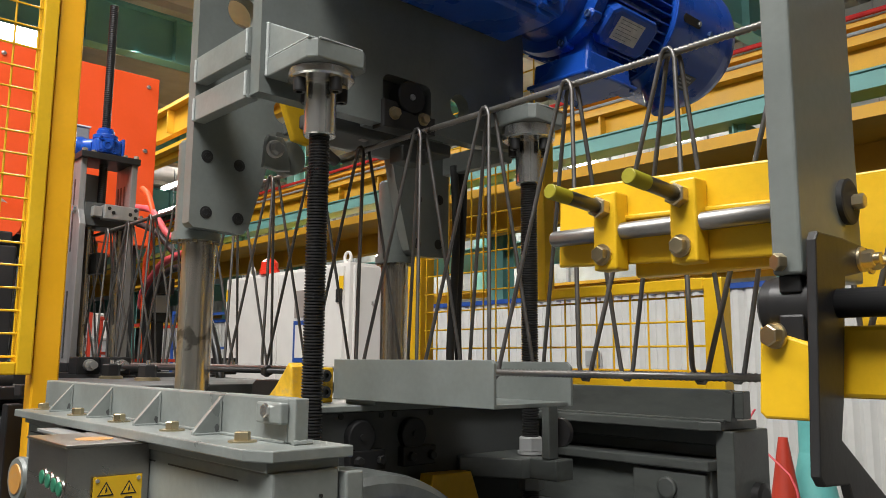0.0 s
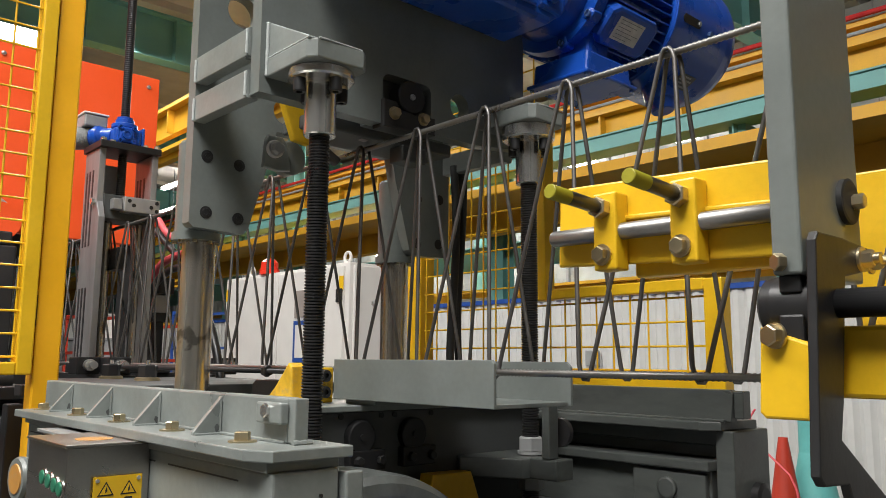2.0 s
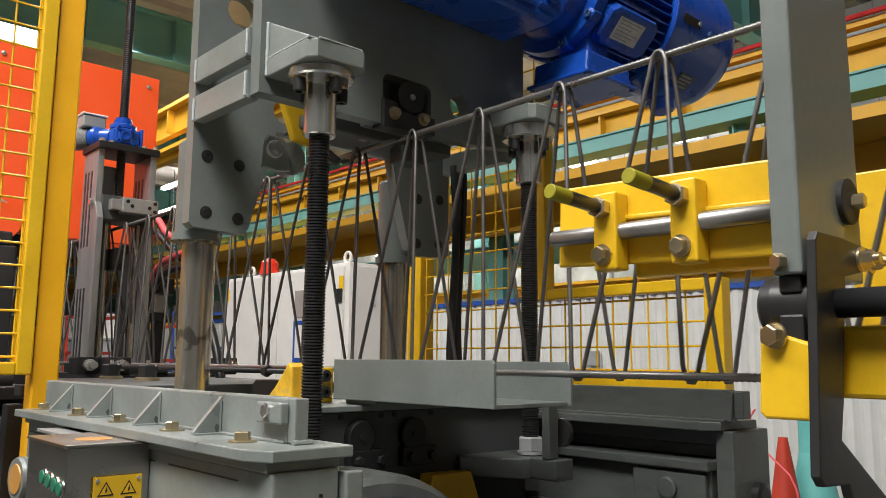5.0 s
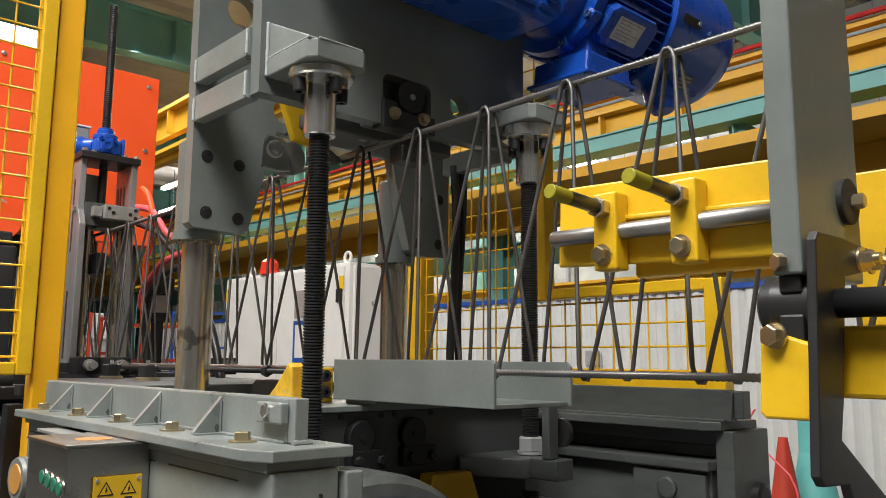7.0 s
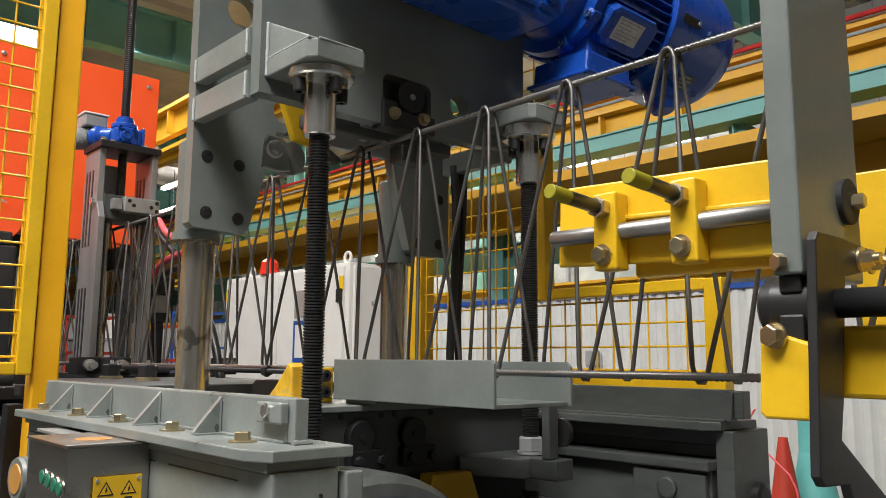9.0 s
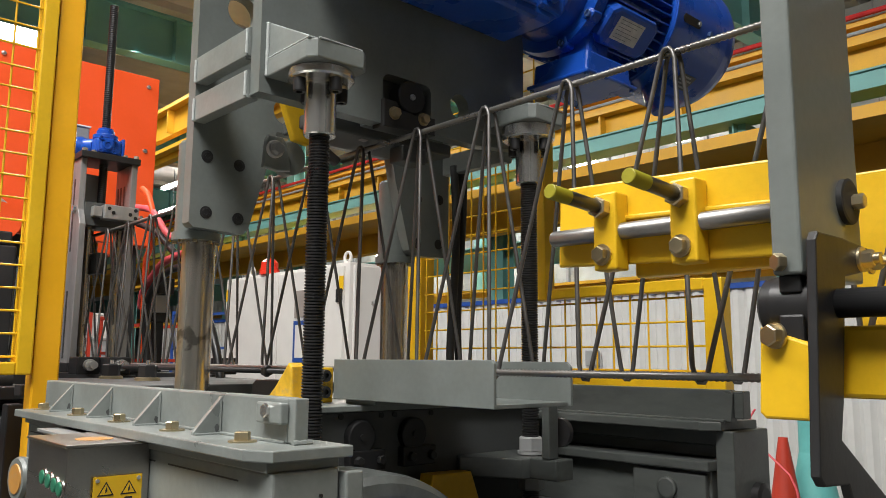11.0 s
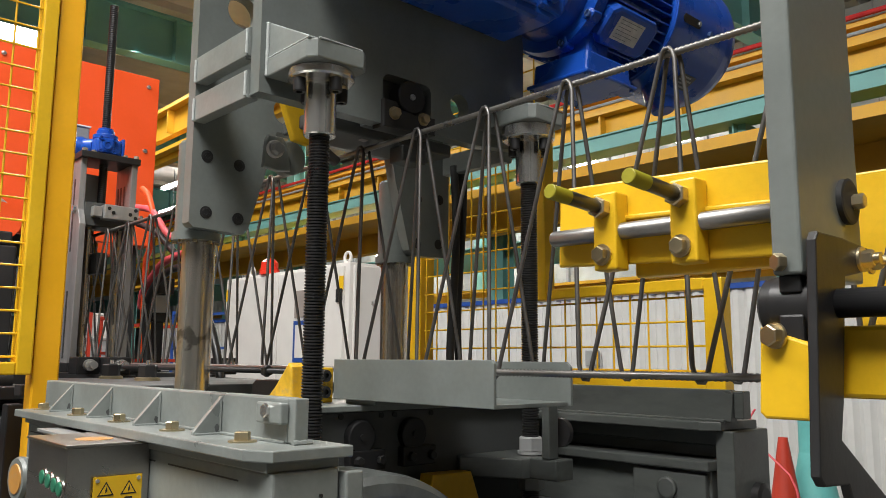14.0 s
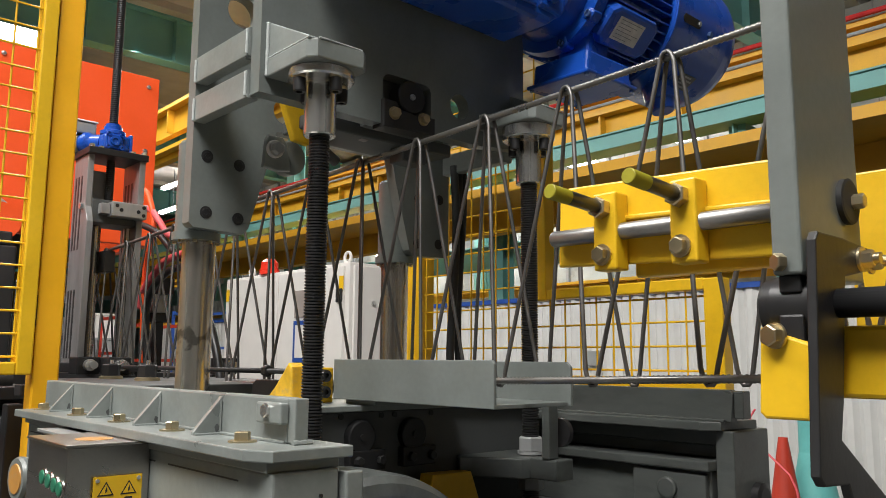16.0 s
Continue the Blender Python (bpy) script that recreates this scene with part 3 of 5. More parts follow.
part("axle_screw", lathe(B(), (-1.296, 1.0835, 1.677), (1, 0, 0), [(0, 0.007), (0.004, 0.007), (0.004, 0.004), (0.002, 0.0035), (0.002, 0.001)], 14), GALV, wn2)
rb = part("roller_block", prism(B(), [(1.000, 1.594), (1.146, 1.600), (1.146, 1.640), (1.09, 1.636), (1.045, 1.640), (1.035, 1.655), (1.000, 1.655)], "x", -1.330, -1.288, 0.003), DARK, wn2)
for y, z in ((1.027, 1.6265), (1.109, 1.6295)):
    part("washer", lathe(B(), (-1.288, y, z), (1, 0, 0), [(0, 0.0145), (0.003, 0.0145)], 20), BRASS, rb)
    part("bolt", hexa(B(), (-1.285, y, z), (1, 0, 0), 0.019, 0.011, 0.3), BRASS, rb)
ws = thing("guide_shoe", (-1.45, 0.86, 1.53), "grey guide shoe with a cross roller under the head", "guide shoe")
part("lug", prism(B(), [(0.808, 1.500), (0.812, 1.557), (0.818, 1.570), (0.850, 1.570), (0.863, 1.558), (0.873, 1.50), (0.838, 1.496)], "x", -1.46, -1.445, 0.003), GREY2, ws)
part("roller", lathe(B(), (-1.445, 0.830, 1.540), (1, 0, 0), [(0, 0.019), (0.008, 0.019), (0.010, 0.017)], 28), MILLED, ws)
part("pin", hexa(B(), (-1.435, 0.830, 1.540), (1, 0, 0), 0.024, 0.013), GALV, ws)
part("cam", lathe(B(), (-1.49, 0.882, 1.535), (1, 0, 0), [(0, 0.038), (0.025, 0.038), (0.027, 0.034)], 28), GREY, ws)
part("top_rod", tube(B(), [(-1.46, 0.90, 1.60), (-1.46, 1.0, 1.545)], 0.012, 12), DARKGREY, ws)
part("hanger_bar", box(B(), -1.5, -1.38, 0.88, 1.28, 1.592, 1.622, 0.004), DARKGREY, ws)
part("yellow_pad", prism(B(), [(0.836, 1.652), (0.870, 1.566), (0.905, 1.561), (0.962, 1.594), (1.006, 1.614), (1.014, 1.65)], "x", -1.45, -1.43, 0.004), YELLOW, ws, "yellow painted pad")
part("yellow_pad", prism(B(), [(1.02, 1.64), (1.046, 1.597), (1.105, 1.611), (1.205, 1.640), (1.205, 1.65), (1.02, 1.65)], "x", -1.42, -1.40, 0.004), YELLOW, ws, "yellow painted pad")
part("wooden_block", prism(B(), [(1.022, 1.592), (1.040, 1.590), (1.060, 1.634), (1.040, 1.640)], "x", -1.415, -1.395, 0.002), BROWNGREY, ws, "pale brown block")
part("clamp_block", box(B(), -1.42, -1.37, 1.12, 1.19, 1.555, 1.592, 0.003), DARKGREY, ws)
# black cables behind the girder
for k, (dy, r) in enumerate(((0.0, 0.011), (0.028, 0.009), (0.016, 0.008))):
    pts = [(-1.52, 1.42 + dy + 0.01 * math.sin(u * 5 + k), 1.62 - 0.57 * u) for u in [i / 14 for i in range(15)]]
    single("hanging_cable", tube(B(), pts, r, 10), RUBBER, "thick black cable hanging from the head", "cable", group="hanging cables")

# lift screws and guide columns
def spindle(x, y, z0, length, r, pitch, seg=22):
    prof, z = [], 0.0
    while z < length:
        prof += [(z, r * 0.86), (z + pitch * 0.28, r), (z + pitch * 0.62, r), (z + pitch * 0.9, r * 0.86)]
        z += pitch
    return lathe(B(), (x, y, z0), (0, 0, 1), prof, seg)


for s, y, x in ((-1, 0.787, -1.207), (1, 1.365, -1.205)):
    sc = thing("lift_screw", (x, y, 0.8), "black trapezoidal lifting screw with bright flanged nut", "screw", group="lift screws")
    part("flange", lathe(B(), (x, y, 1.613), (0, 0, 1), [(0, 0.058), (0.003, 0.062), (0.0165 if s < 0 else 0.029, 0.062), (0.019 if s < 0 else 0.032, 0.06)], 48), STEEL, sc)
    part("nut_sleeve", lathe(B(), (x, y, 1.509), (0, 0, 1), [(0, 0.028), (0.002, 0.030), (0.104, 0.030)], 40), STEEL, sc)
    for k in range(4):
        a = k * math.pi / 2 + 0.02
        cs = part("cap_screw", lathe(B(), (x + 0.047 * math.cos(a), y + 0.047 * math.sin(a), 1.610), (0, 0, -1), [(0, 0.0118), (0.024, 0.0118), (0.026, 0.0105), (0.026, 0.006), (0.018, 0.006), (0.018, 0.001)], 20), BLACK, sc)
        part("spring_washer", lathe(B(), (x + 0.047 * math.cos(a), y + 0.047 * math.sin(a), 1.613), (0, 0, -1), [(0, 0.0115), (0.003, 0.0115)], 20), BRASS, cs)
    part("threaded_spindle", spindle(x, y, 0.80, 0.72, 0.0195, 0.0056), SCREW, sc)
    if s > 0:
        part("hex_nut", hexa(B(), (x, y, 0.905), (0, 0, 1), 0.05, 0.03, 0.25), GALV, sc)
        part("washer", lathe(B(), (x, y, 0.897), (0, 0, 1), [(0, 0.03), (0.007, 0.03)], 28), GALV, sc)
        part("hex_nut", hexa(B(), (x, y, 0.848), (0, 0, -1), 0.05, 0.028, 0.25), GALV, sc)
for s, cy in ((-1, 0.765), (1, 1.318)):
    c = thing("guide_column", (-1.64, cy, 0.78), "worn steel guide column with rust-brown streaks", "column", group="guide columns")
    part("shaft", lathe(B(), (-1.64, cy, 0.78), (0, 0, 1), [(0, 0.036), (0.577, 0.036)], 40), STAINED if s < 0 else RUST, c)
    part("collar", lathe(B(), (-1.64, cy, 0.985), (0, 0, 1), [(0, 0.062), (0.02, 0.062)], 36), GREY2, c)

# ---- machine base and tables ----
base = thing("machine_bed", (-1.4, 1.1, 0), "dark grey welded machine base", "machine")
part("base_block", box(B(), -2.06, -0.84, 0.56, 1.64, 0.0, 0.78, 0.01), DARKGREY, base)
cp = part("cross_plate", box(B(), -1.335, -1.30, 0.70, 1.46, 0.78, 1.0, 0.003), DARKGREY, base)
part("deck_plate", box(B(), -1.60, -1.285, 0.70, 1.46, 1.0, 1.012, 0.002), GREY2, base)
for y in (0.965, 1.10):
    part("cover_disc", lathe(B(), (-1.30, y - 0.008, 0.95), (1, 0, 0), [(0, 0.033), (0.016, 0.033), (0.018, 0.030), (0.018, 0.007), (0.021, 0.007), (0.021, 0.002)], 32), BLACK, cp)
    part("roller_block", box(B(), -1.30, -1.28, y - 0.04, y + 0.05, 0.885, 0.925, 0.003), BLACK, cp)
    for dy in (-0.02, 0.035):
        part("bolt", hexa(B(), (-1.28, y + dy, 0.905), (1, 0, 0), 0.017, 0.01), DARK, cp)
    for dy in (-0.05, 0.05):
        part("set_screw", lathe(B(), (-1.30, y + dy, 0.99), (1, 0, 0), [(0, 0.006), (0.003, 0.006)], 10), BLACK, cp)
# bracket and bar in the grey that has shade mixed into it
part("lower_bracket", prism(B(), [(-1.31, 1.235), (-1.28, 1.22), (-1.165, 1.29), (-1.15, 1.32), (-1.15, 1.375), (-1.20, 1.42), (-1.31, 1.42)], "z", 0.853, 0.895, 0.003), SHADED, base)
part("lower_bracket", box(B(), -1.148, -1.075, 1.295, 1.352, 0.856, 0.899, 0.003), SHADED, base)
part("upright_bar", box(B(), -1.11, -1.09, 1.292, 1.322, 0.90, 1.02, 0.002), SHADED, base)
part("roller_disc", lathe(B(), (-1.10, 1.335, 0.952), (0, 1, 0), [(0, 0.03), (0.012, 0.03), (0.012, 0.02), (0.02, 0.02)], 28), SCREW, base)
part("yellow_chute", prism(B(), [(1.09, 0.78), (1.25, 0.78), (1.215, 0.868), (1.105, 0.870)], "x", -1.28, -1.24, 0.003), YELLOW, base, "yellow painted lower plate")
dm = thing("drive_motor", (-1.2, 1.04, 0.78), "blue and grey drive motor low in the base", "motor")
# cowl colour carries the low shade of the base
part("cowl", lathe(B(), (-1.24, 0.865, 0.60), (1, 0, 0), [(0, 0.306), (0.10, 0.306), (0.118, 0.302), (0.13, 0.29), (0.134, 0.27), (0.135, 0.05)], 64), SHADED, dm)
part("cover", lathe(B(), (-1.105, 0.90, 0.655), (1, 0, 0), [(0, 0.205), (0.02, 0.20), (0.03, 0.18), (0.031, 0.05)], 48), BLUE, dm)


def hex_bolt(x, y, z, parent):
    part("washer", lathe(B(), (x, y, z), (0, 0, 1), [(0, 0.0205), (0.0025, 0.0205)], 24), BRASS, parent)
    part("bolt_head", hexa(B(), (x, y, z + 0.0025), (0, 0, 1), 0.02, 0.0125, 0.2 + x * 3), BRASS, parent)


tn = thing("slide_table", (-1.5, 0.6, 0.78), "grey painted slide table with ribs and brass bolts", "machine table", group="slide tables")
part("top_plate", prism(B(), [(-2.045, 0.53), (-2.04, 0.524), (-0.965, 0.524), (-0.922, 0.545), (-0.922, 0.672), (-2.045, 0.672)], "z", 0.967, 0.983, 0.002), GREY2, tn)
up = part("upright", box(B(), -2.10, -0.987, 0.605, 0.627, 0.983, 1.047, 0.003), GREY2, tn)
part("end_lug", box(B(), -0.987, -0.968, 0.605, 0.6275, 0.984, 1.0465, 0.002), GREY2, up)
part("stop_bar", box(B(), -1.052, -0.982, 0.590, 0.604, 1.010, 1.040, 0.003), GREY2, up)
part("stop_screw", hexa(B(), (-1.020, 0.590, 1.028), (0, -1, 0), 0.018, 0.006), STEEL, up)
for x in (-1.905, -1.665, -1.425, -1.19):
    part("rib", prism(B(), [(0.605, 1.042), (0.605, 0.983), (0.559, 0.983), (0.559, 0.988)], "x", x - 0.005, x + 0.005, 0.001), GREY2, tn)
    for i in (0, 1):
        part("weld_seam", tube(B(), [(x + 0.006, 0.603, 0.986 + k * 0.004) for k in range(13)] if i else [(x + 0.007, 0.560 + k * 0.0035, 0.984) for k in range(13)], [0.0022 + 0.0003 * math.sin(k * 2.1) for k in range(13)], 6), GREY2, tn)
part("weld_seam", tube(B(), [(-2.08 + k * 0.01, 0.603, 0.985) for k in range(110)], [0.0026 + 0.0004 * math.sin(k * 2.3) for k in range(110)], 6), GREY2, tn)
part("weld_seam", tube(B(), [(-0.967, 0.602 + k * 0.003, 0.985) for k in range(11)], [0.0045 + 0.0006 * math.sin(k * 1.3) for k in range(11)], 8), GREY2, tn)
for k, x in enumerate((-1.885, -1.645, -1.405, -1.170)):
    f = B()
    n = 11
    rim = [(0.598 + 0.0045 * math.cos(2 * math.pi * i / n) * (0.6 + 0.5 * ((i * 7 + k * 3) % 5) / 4), 0.993 + 0.007 * math.sin(2 * math.pi * i / n) * (0.6 + 0.5 * ((i * 5 + k) % 4) / 3)) for i in range(n)]
    prism(f, rim, "x", x - 0.0155, x - 0.0144)
    part("oil_smudge", f, DARKGREY, tn)
for x in (-1.99, -1.755, -1.525, -1.29, -1.052):
    hex_bolt(x, 0.571, 0.983, tn)
part("spacer_rail", box(B(), -2.03, -0.938, 0.545, 0.66, 0.953, 0.967, 0.0015), GREY2, tn)
part("beam", box(B(), -2.02, -0.93, 0.550, 0.655, 0.78, 0.953, 0.004), GREY2, tn)
part("slot_cover", box(B(), -1.25, -1.02, 0.5495, 0.552, 0.9335, 0.936), BLACK, tn)
part("slot_cover", box(B(), -2.0, -1.3, 0.5495, 0.552, 0.9335, 0.936), BLACK, tn)
part("end_block", box(B(), -0.99, -0.92, 0.66, 0.69, 0.90, 0.948, 0.003), GREY2, tn)
part("plug_screw", lathe(B(), (-0.93, 0.625, 0.918), (1, 0, 0), [(0, 0.003), (0.002, 0.003)], 10), BLACK, tn)

# far table: same grey machine paint, darkened in colour for the head's shade
tf = thing("slide_table", (-1.4, 1.55, 0.78), "grey slide table under the mesh guard, shade in its colour", "machine table", group="slide tables")
part("top_plate", prism(B(), [(-2.0, 1.478), (-0.855, 1.478), (-0.82, 1.50), (-0.81, 1.63), (-2.0, 1.63)], "z", 0.965, 0.983, 0.002), SHADED, tf)
up = part("upright", prism(B(), [(-2.0, 0.983), (-0.80, 0.983), (-0.795, 1.04), (-0.802, 1.047), (-2.0, 1.047)], "y", 1.505, 1.53, 0.002), SHADED, tf)
part("end_lug", box(B(), -0.795, -0.775, 1.508, 1.54, 0.99, 1.045, 0.003), SHADED, up)
part("weld_seam", tube(B(), [(-2.0 + k * 0.012, 1.503, 0.985) for k in range(100)], [0.003 + 0.001 * math.sin(k * 2.3) for k in range(100)], 6), SHADED, tf)
part("upper_rail", box(B(), -2.0, -0.806, 1.55, 1.635, 0.93, 0.9645, 0.003), SHADED, tf)
part("lower_rail", box(B(), -2.0, -0.84, 1.478, 1.64, 0.885, 0.905, 0.003), SHADED, tf)
part("web", box(B(), -2.0, -0.86, 1.56, 1.62, 0.905, 0.93, 0.002), SHADED, tf)
part("end_plate", box(B(), -0.84, -0.80, 1.51, 1.66, 0.80, 0.965, 0.004), SHADED, tf)
part("body", box(B(), -2.0, -0.845, 1.50, 1.63, 0.78, 0.885, 0.003), SHADED, tf)
part("door_panel", box(B(), -1.02, -0.85, 1.485, 1.50, 0.78, 0.878, 0.003), SHADED, tf)
part("round_cap", lathe(B(), (-0.935, 1.485, 0.845), (0, -1, 0), [(0, 0.022), (0.008, 0.022), (0.010, 0.018)], 24), SHADED, tf)
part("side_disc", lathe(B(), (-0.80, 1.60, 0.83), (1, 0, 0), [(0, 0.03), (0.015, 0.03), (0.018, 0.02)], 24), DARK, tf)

# channel under the girder
ch = thing("channel_guide", (-1.1, 1.06, 1.012), "grey painted steel channel under the girder", "channel")
part("side_flange", prism(B(), [(-1.372, 1.022), (-0.914, 1.022), (-0.914, 1.096), (-0.920, 1.102), (-1.372, 1.102)], "y", 0.946, 0.953, 0.0015), GREY, ch)
part("web", box(B(), -1.372, -0.915, 0.953, 1.137, 1.022, 1.029, 0.001), GREY, ch)
part("side_flange", prism(B(), [(-1.37, 1.022), (-0.908, 1.022), (-0.908, 1.091), (-0.918, 1.100), (-1.37, 1.100)], "y", 1.137, 1.144, 0.0015), GREY, ch)
part("foot", box(B(), -1.36, -1.26, 0.97, 1.12, 1.012, 1.022, 0.001), GREY2, ch)
ls = thing("clamp_lever", (-1.4, 0.9, 1.012), "yellow clamp lever with black socket screws", "clamp")
part("wedge", prism(B(), [(-1.545, 1.013), (-1.44, 1.013), (-1.44, 1.086), (-1.455, 1.094), (-1.505, 1.045)], "y", 0.888, 0.925, 0.004), WORN, ls, "worn yellow wedge")
pl = part("pad", box(B(), -1.405, -1.385, 0.90, 0.955, 1.013, 1.085, 0.003), YELLOW, ls)
for z in (1.035, 1.068):
    part("socket_screw", lathe(B(), (-1.385, 0.93, z), (1, 0, 0), [(0, 0.012), (0.012, 0.012), (0.012, 0.006), (0.006, 0.006), (0.006, 0.001)], 18), BLACK, pl)
part("block", prism(B(), [(-1.66, 1.013), (-1.56, 1.013), (-1.56, 1.055), (-1.645, 1.055), (-1.66, 1.045)], "y", 0.92, 0.97, 0.002), BLACK, ls, "black stop block")
tie = thing("tie_rod", (-2.0, 0.98, 1.07), "thin dark tie rod with hex nuts", "rod")
part("rod", tube(B(), [(-2.5, 0.93, 1.075), (-1.45, 0.93, 1.075)], 0.006, 12), DARK, tie)
for x in (-1.62, -2.3):
    part("nut", hexa(B(), (x, 0.93, 1.075), (1, 0, 0), 0.024, 0.014), DARK, tie)

# clamps and studs beyond the near table
sb = thing("support_plate", (-2.3, 0.95, 0.78), "grey support plate with big black nuts", "plate")
part("plate", box(B(), -2.5, -1.76, 0.69, 1.25, 1.015, 1.042, 0.003), DARKGREY, sb)
part("foot", box(B(), -2.4, -2.11, 0.7, 1.2, 0.0, 1.015, 0.003), DARKGREY, sb)
for x, y in ((-2.38, 0.86), (-2.14, 0.87)):
    part("washer", lathe(B(), (x, y, 1.042), (0, 0, 1), [(0, 0.033), (0.007, 0.033), (0.009, 0.027)], 28), BRASS, sb, "brass-coloured washer")
    n = part("nut", hexa(B(), (x, y, 1.051), (0, 0, 1), 0.044, 0.034, 0.4), BLACK, sb)
    part("stud_end", lathe(B(), (x, y, 1.085), (0, 0, 1), [(0, 0.006), (0.012, 0.005)], 10), STEEL, n)
rl = thing("carriage_rail", (-3.0, 1.1, 1.0), "dark steel carriage rail with adjusting bolts", "rail")
for y in (0.93, 1.235):
    part("rail", box(B(), -3.9, -2.5, y, y + 0.05, 1.0, 1.05, 0.003), BLACK, rl)
part("bed", box(B(), -3.9, -2.5, 0.80, 1.40, 0.0, 1.0, 0.006), DARKGREY, rl)
for x, y in ((-2.55, 0.90), (-2.75, 0.92), (-2.5, 1.24), (-2.62, 0.83)):
    st = part("adjusting_block", box(B(), x - 0.05, x + 0.03, y, y + 0.07, 1.05, 1.105, 0.004), BLACK, rl)
    part("bolt", lathe(B(), (x + 0.03, y + 0.035, 1.08), (1, 0, 0), [(0, 0.018), (0.02, 0.018), (0.02, 0.012), (0.05, 0.012)], 14), STEEL, st)

# ---- pulling carriage ----
CX, CY = -3.14, 1.085
car = thing("pulling_carriage", (CX, CY, 1.05), "bright steel pulling carriage with blue worm gear", "carriage")
for i, (y0, y1) in enumerate(((0.955, 0.978), (1.142, 1.165))):
    sp = part("side_plate", prism(B(), [(CX - 0.1, 1.05), (CX + 0.075, 1.05), (CX + 0.075, 1.60), (CX + 0.045, 1.66), (CX + 0.045, 1.857), (CX - 0.1, 1.857)] if i == 0 else [(CX - 0.1, 1.05), (CX + 0.06, 1.05), (CX + 0.06, 1.857), (CX - 0.1, 1.857)], "y", y0, y1, 0.002), FRAME, car)
    for dx in (-0.072, -0.042, -0.008):
        for z0, z1 in ((1.1, 1.35), (1.5, 1.78)):
            part("slot", box(B(), CX + dx - 0.007, CX + dx + 0.007, y0 - 0.001, y0, z0, z1), BLACK, sp)
    part("screw", hexa(B(), (CX + 0.02, y0, 1.66), (0, -1, 0), 0.024, 0.012), STEEL, sp)
part("top_plate", box(B(), CX - 0.11, CX + 0.07, 0.948, 1.172, 1.857, 1.882, 0.002), BLACK, car)
part("cross_block", box(B(), CX - 0.08, CX + 0.05, 0.978, 1.142, 1.60, 1.69, 0.003), DARKGREY, car)
jb = part("jaw_bar", box(B(), CX + 0.05, CX + 0.10, 1.035, 1.165, 1.625, 1.68, 0.003), MILLED, car, "bright milled jaw bar")
part("jaw_bar", box(B(), CX + 0.05, CX + 0.085, 1.000, 1.033, 1.632, 1.672, 0.003), MILLED, car)
for y, z in ((1.052, 1.665), (1.068, 1.650), (1.132, 1.650), (1.152, 1.638), (1.152, 1.668)):
    part("socket_screw", lathe(B(), (CX + 0.10, y, z), (1, 0, 0), [(0, 0.007), (0.002, 0.007)], 12), BLACK, jb)
part("lift_spindle", spindle(CX - 0.02, 1.06, 1.68, 0.84, 0.0165, 0.008, 16), SCREW, car)
wg = part("worm_gear", lathe(B(), (CX - 0.02, 1.06, 1.882), (0, 0, 1), [(0, 0.048), (0.012, 0.048), (0.014, 0.042), (0.075, 0.042), (0.077, 0.047), (0.090, 0.047), (0.093, 0.042)], 32), BLUE, car, "blue cast worm gear")
part("gear_hub", lathe(B(), (CX - 0.02, 1.06, 1.975), (0, 0, 1), [(0, 0.034), (0.016, 0.034), (0.018, 0.029), (0.026, 0.029)], 24), BLUE, wg)
part("cast_housing", box(B(), CX - 0.055, CX + 0.022, 1.012, 1.112, 1.895, 1.955, 0.010), BLUE, wg)
bc = part("bearing_cap", box(B(), CX + 0.022, CX + 0.034, 1.022, 1.082, 1.895, 1.957, 0.009), BLUE, wg)
part("cap_boss", lathe(B(), (CX + 0.034, 1.052, 1.926), (1, 0, 0), [(0, 0.019), (0.005, 0.018), (0.005, 0.011), (0.001, 0.009), (0.001, 0.001)], 20), BLUE, bc)
for dy in (-0.025, 0.025):
    for dz in (-0.025, 0.025):
        part("cap_screw", lathe(B(), (CX + 0.031, 1.052 + dy, 1.926 + dz), (1, 0, 0), [(0, 0.009), (0.008, 0.008), (0.008, 0.005), (0.004, 0.004), (0.004, 0.001)], 12), BLUE, bc)
part("side_lug", box(B(), CX - 0.05, CX + 0.02, 1.112, 1.125, 1.884, 1.965, 0.005), BLUE, wg)
gm = part("gear_motor", lathe(B(), (CX - 0.05, 1.035, 1.928), (-0.75, -0.66, 0), [(0, 0.036), (0.04, 0.036), (0.055, 0.046), (0.07, 0.046), (0.07, 0.040), (0.085, 0.040)], 28), BLUE, car)
part("motor_body", lathe(B(), (CX - 0.114, 0.979, 1.928), (-0.75, -0.66, 0), [(0, 0.043)] + [(0.008 * i + 0.004 * j, 0.043 if j else 0.038) for i in range(10) for j in (0, 1)] + [(0.10, 0.038)], 28), GALV, gm)
part("terminal_box", box(B(), CX - 0.19, CX - 0.085, 0.935, 1.02, 1.965, 2.012, 0.006), GALV, gm, "light grey terminal box")
part("box_cover", box(B(), CX - 0.194, CX - 0.081, 0.931, 1.024, 2.012, 2.02, 0.003), WHITE, gm, "pale grey box cover")
for x, y in ((CX + 0.055, 0.962), (CX + 0.055, 1.158), (CX + 0.04, 1.0), (CX + 0.04, 1.12)):
    part("plate_screw", hexa(B(), (x, y, 1.882), (0, 0, 1), 0.018, 0.012), STEEL, car)
part("grey_motor_plate", box(B(), CX - 0.075, CX - 0.06, 0.978, 1.06, 1.70, 1.82, 0.003), GALV, car, "light grey inner plate")
part("rear_column", box(B(), CX - 0.09, CX - 0.05, 1.01, 1.05, 1.05, 1.6, 0.002), BLACK, car)
for y in (1.02, 1.14):
    part("pull_rod", lathe(B(), (CX - 0.02, y, 1.05), (0, 0, 1), [(0, 0.016), (0.55, 0.016)], 16), RUST, car)
